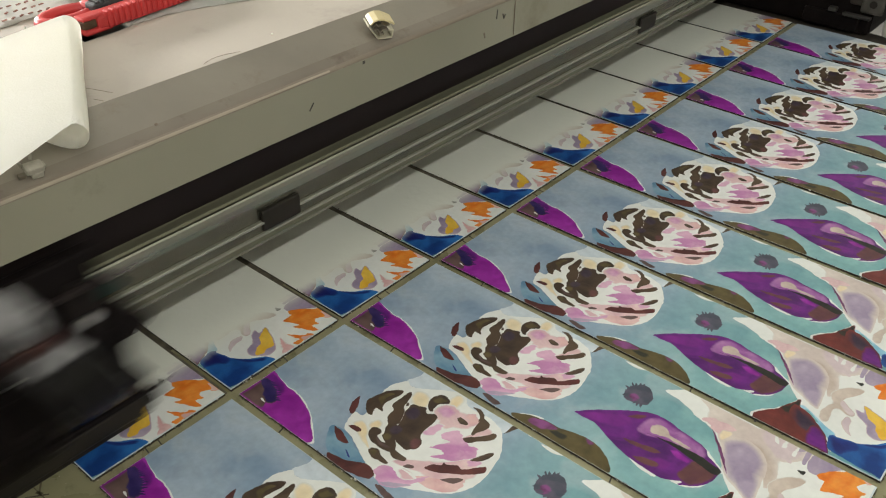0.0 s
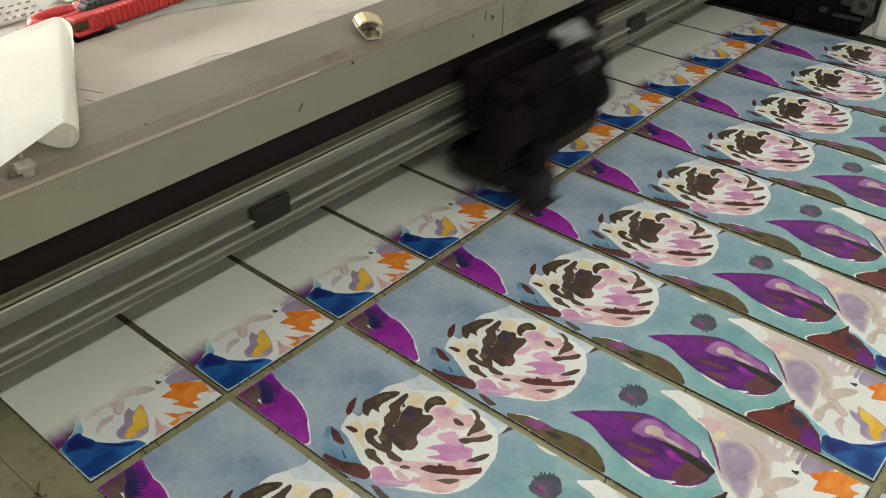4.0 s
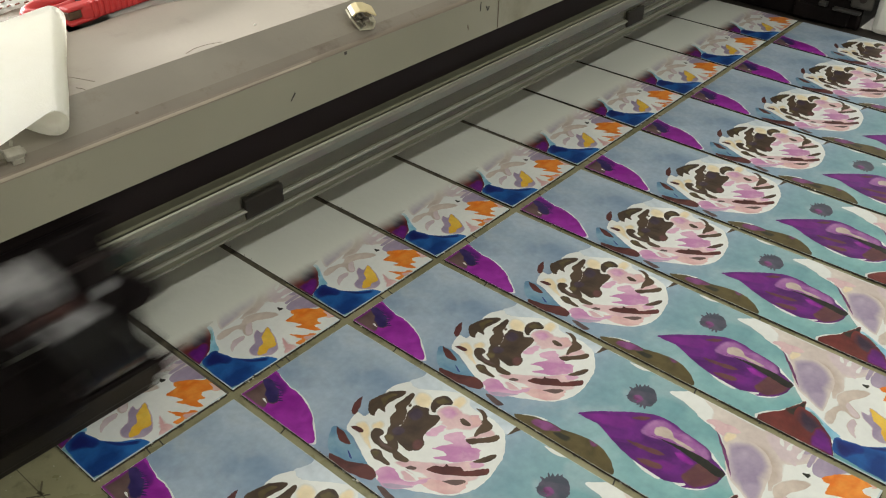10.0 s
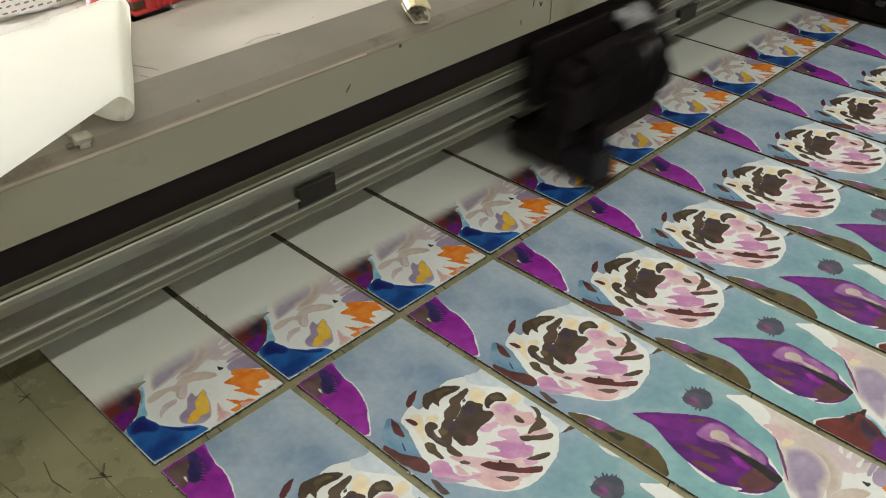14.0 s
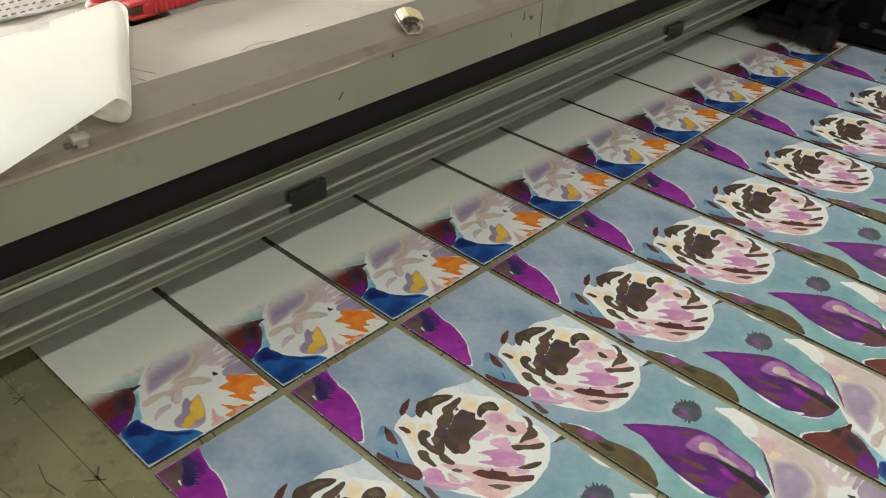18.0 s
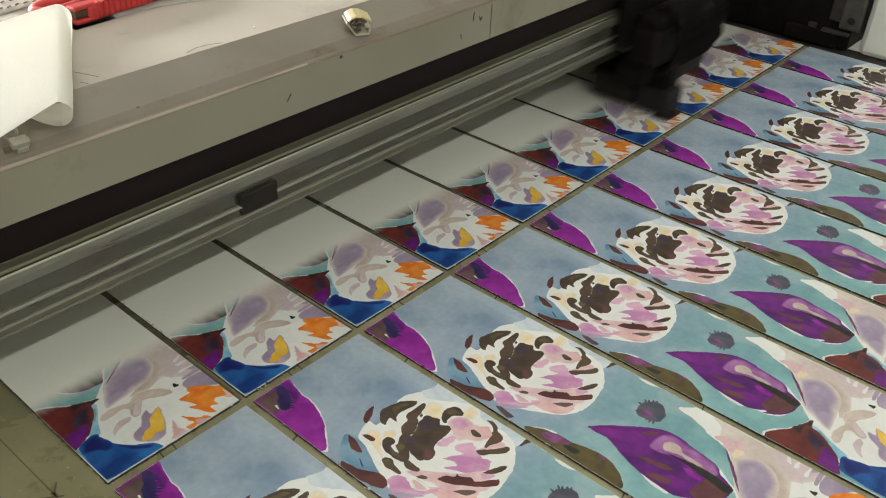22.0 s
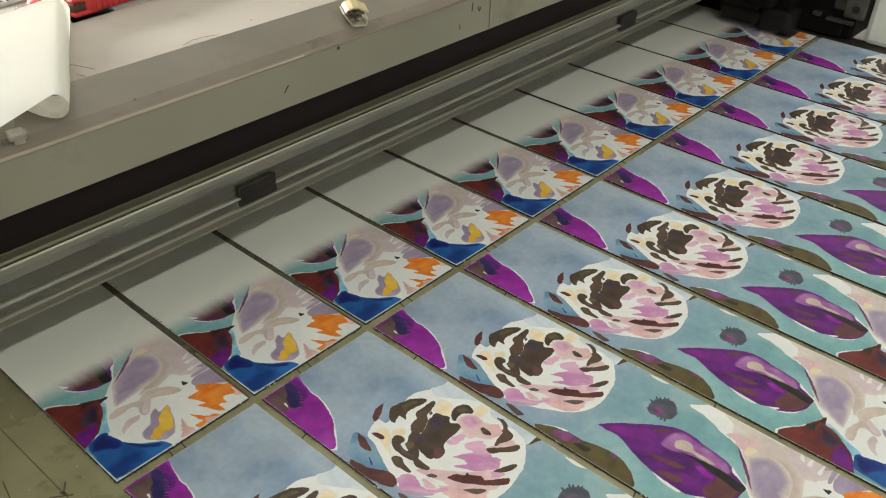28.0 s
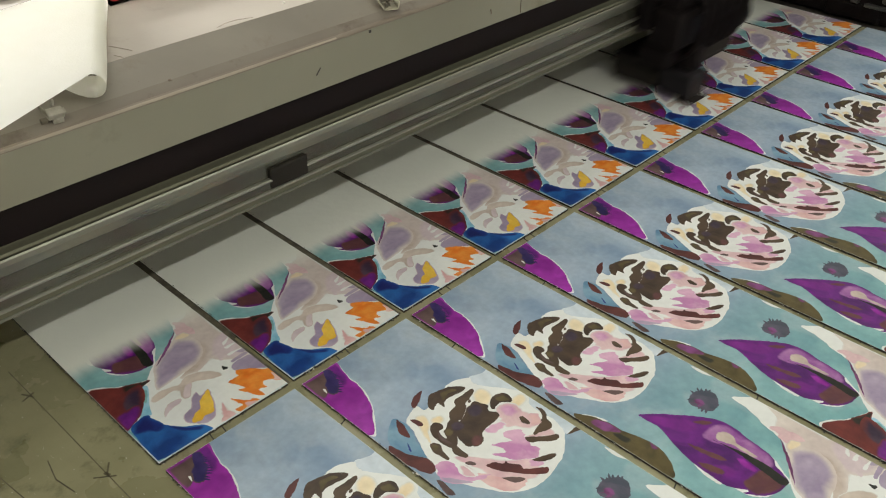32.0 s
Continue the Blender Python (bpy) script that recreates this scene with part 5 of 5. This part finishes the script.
def fallen_clip():
    c = thing("cable_clip", "small dusty grey-white cable clip lying beside the paper", "cable clip", "clips on the shelf")
    part("base", box(-0.0062, -0.0040, 0.0044, 0.0062, 0.0045, 0.0092, 0.0008), M_DUSTY, c)
    part("foot", box(-0.0030, -0.0046, 0.0, 0.0050, 0.0040, 0.0048, 0.0006), M_DUSTY, c)
    part("ear", box(0.0058, -0.0020, 0.0050, 0.0078, 0.0030, 0.0078, 0.0005), M_DUSTY, c)
    bm = bmesh.new()
    add_tube(bm, smooth_path([(-0.0060, 0.0050, 0.0060), (-0.0085, 0.0080, 0.0110), (-0.0040, 0.0100, 0.0145), (0.0015, 0.0090, 0.0120), (0.0005, 0.0060, 0.0090)], 5), 0.0012, 8)
    part("hook", bm, M_DUSTY, c, "bent plastic hook")
    part("stub", box(-0.0112, -0.0020, 0.0004, -0.0060, 0.0020, 0.0036, 0.0006), M_CLIP_DK, c)
    return c


paper = white_sheet()
tool = cutter()
film_sheet = plastic_film()
cloth = stitched_cloth()
clip_a = cable_clip()
clip_b = fallen_clip()

# small marks on the hood
part("scratch_mark", box(-0.0004, -0.0006, -0.0042, 0.0004, 0.0, 0.0042, 0.0, pose(0.141, 0.0349, 0.2212, 0, 40, 0)), M_MARK, face, "dark scratch")
part("pen_mark", box(-0.0005, -0.0006, -0.005, 0.0005, 0.0, 0.005, 0.0, pose(0.408, 0.0348, 0.236, 0, 5, 0)), M_MARK, face)
part("pen_mark", box(-0.0006, -0.0006, -0.003, 0.0006, 0.0, 0.003, 0.0, pose(0.4195, 0.0348, 0.231, 0, -24, 0)), M_MARK, face)
part("pen_mark", box(-0.0005, -0.0006, -0.0022, 0.0005, 0.0, 0.0022, 0.0, pose(0.4220, 0.0348, 0.2305, 0, 30, 0)), M_MARK, face)
part("smudge", box(-0.0008, -0.0003, -0.003, 0.0008, 0.0, 0.003, 0.0, pose(0.388, 0.0351, 0.218, 0, -15, 0)), M_CRACK, face)
part("seam", box(0.4395, 0.0340, 0.204, 0.4400, 0.0348, 0.2435), M_CRACK, face, "panel seam")

for name, pts, r, label in (
    ("hair", [(0.070, 0.0835, 0.2694), (0.082, 0.0880, 0.2694), (0.094, 0.0875, 0.2694), (0.108, 0.0832, 0.2692)], 0.00018, "fine dark hair"),
    ("crack", [(-0.022, 0.115, 0.2692), (-0.018, 0.108, 0.2690), (-0.0108, 0.0894, 0.2689)], 0.00018, "hairline crack"),
    ("crack", [(-0.027, 0.090, 0.2690), (-0.024, 0.083, 0.2688), (-0.020, 0.075, 0.2644), (-0.018, 0.068, 0.2616)], 0.0002, "hairline crack"),
    ("crack", [(-0.030, 0.068, 0.2616), (-0.028, 0.060, 0.2584), (-0.027, 0.055, 0.2564)], 0.00015, "hairline crack"),
    ("crack", [(0.052, 0.074, 0.2640), (0.050, 0.066, 0.2608), (0.049, 0.058, 0.2576)], 0.00015, "hairline crack"),
):
    bm = bmesh.new()
    add_tube(bm, pts, r, 5)
    part(name, bm, M_CRACK, gantry, label)
part("dirt_spot", box(-0.0012, -0.001, 0, 0.0012, 0.001, 0.001, 0.0003, pose(-0.0040, 0.0474, 0.2531, 22, 0, 0)), M_CRACK, gantry)
part("dirt_spot", box(-0.0015, -0.0006, -0.0015, 0.0015, 0, 0.0015, 0.0002, pose(0.207, 0.0346, 0.243)), M_MARK, gantry)
part("paper_crumb", box(-0.0012, -0.0009, 0, 0.0012, 0.0009, 0.0012, 0.0003, pose(0.1534, 0.0953, 0.2687, 0, 0, 30)), M_DUST, gantry)


def crumbs():
    """Dark fibres and crumbs along the cut edges of the sheets, and pale dust on the bed."""
    rnd = random.Random(21)
    verts, faces, which = [], [], []

    def bit(x, y, z, r, m):
        n = len(verts)
        for _ in range(4):
            verts.append((x + r * rnd.uniform(-1, 1), y + r * rnd.uniform(-1, 1), z + r * rnd.uniform(0, 0.8)))
        for f in ((0, 1, 2), (0, 1, 3), (1, 2, 3), (0, 2, 3)):
            faces.append(tuple(n + j for j in f))
            which.append(m)

    for row in (0, 1):
        for x0 in COLUMNS:
            y1 = -0.0056 + row * ROW
            for i in range(560):
                y = y1 - LONG * rnd.random()
                bit(x0 - rnd.uniform(0, 0.0010), y, -THICK + rnd.uniform(0, 0.0022), rnd.uniform(0.0005, 0.0016), rnd.random() > 0.93)
            for i in range(170):
                bit(x0 + WIDE * rnd.random(), y1 - LONG - rnd.uniform(0, 0.0010), -THICK + rnd.uniform(0, 0.0022), rnd.uniform(0.0005, 0.0016), rnd.random() > 0.93)
    for i in range(280):
        bit(rnd.uniform(-0.30, -0.145), rnd.uniform(-0.1, 0.4), -THICK, rnd.uniform(0.0003, 0.0009), 1)
    me = bpy.data.meshes.new("edge_crumbs")
    me.from_pydata(verts, [], faces)
    me.materials.append(M_MARK)
    me.materials.append(M_DUST)
    me.polygons.foreach_set("material_index", [int(w) for w in which])
    tagged(new("edge_crumbs", me), "dark crumbs and pale dust along the sheet edges", "crumbs", kind="stuff")


crumbs()


def motions():
    times = [i / 15 for i in range(481)]
    slow = [i / 10 for i in range(321)]
    walk(head, [(t, pose(carriage_x(t), gantry_y(t), 0)) for t in times])
    walk(gantry, [(t, pose(0, gantry_y(t), 0)) for t in slow])
    walk(paper, [(t, pose(0, gantry_y(t), 0)) for t in slow])
    walk(film_sheet, [(t, pose(0, gantry_y(t), 0)) for t in slow])
    walk(cloth, [(t, pose(0, gantry_y(t), 0)) for t in slow])
    walk(tool, [(t, pose(0, gantry_y(t), 0)) for t in slow])
    walk(clip_a, [(t, pose(0.2430, 0.0490 + gantry_y(t), 0.2545, 12, 0, -28)) for t in slow])
    walk(clip_b, [(t, pose(-0.1035, 0.0455 + gantry_y(t), 0.2524, 20, 0, -8)) for t in slow])


motions()
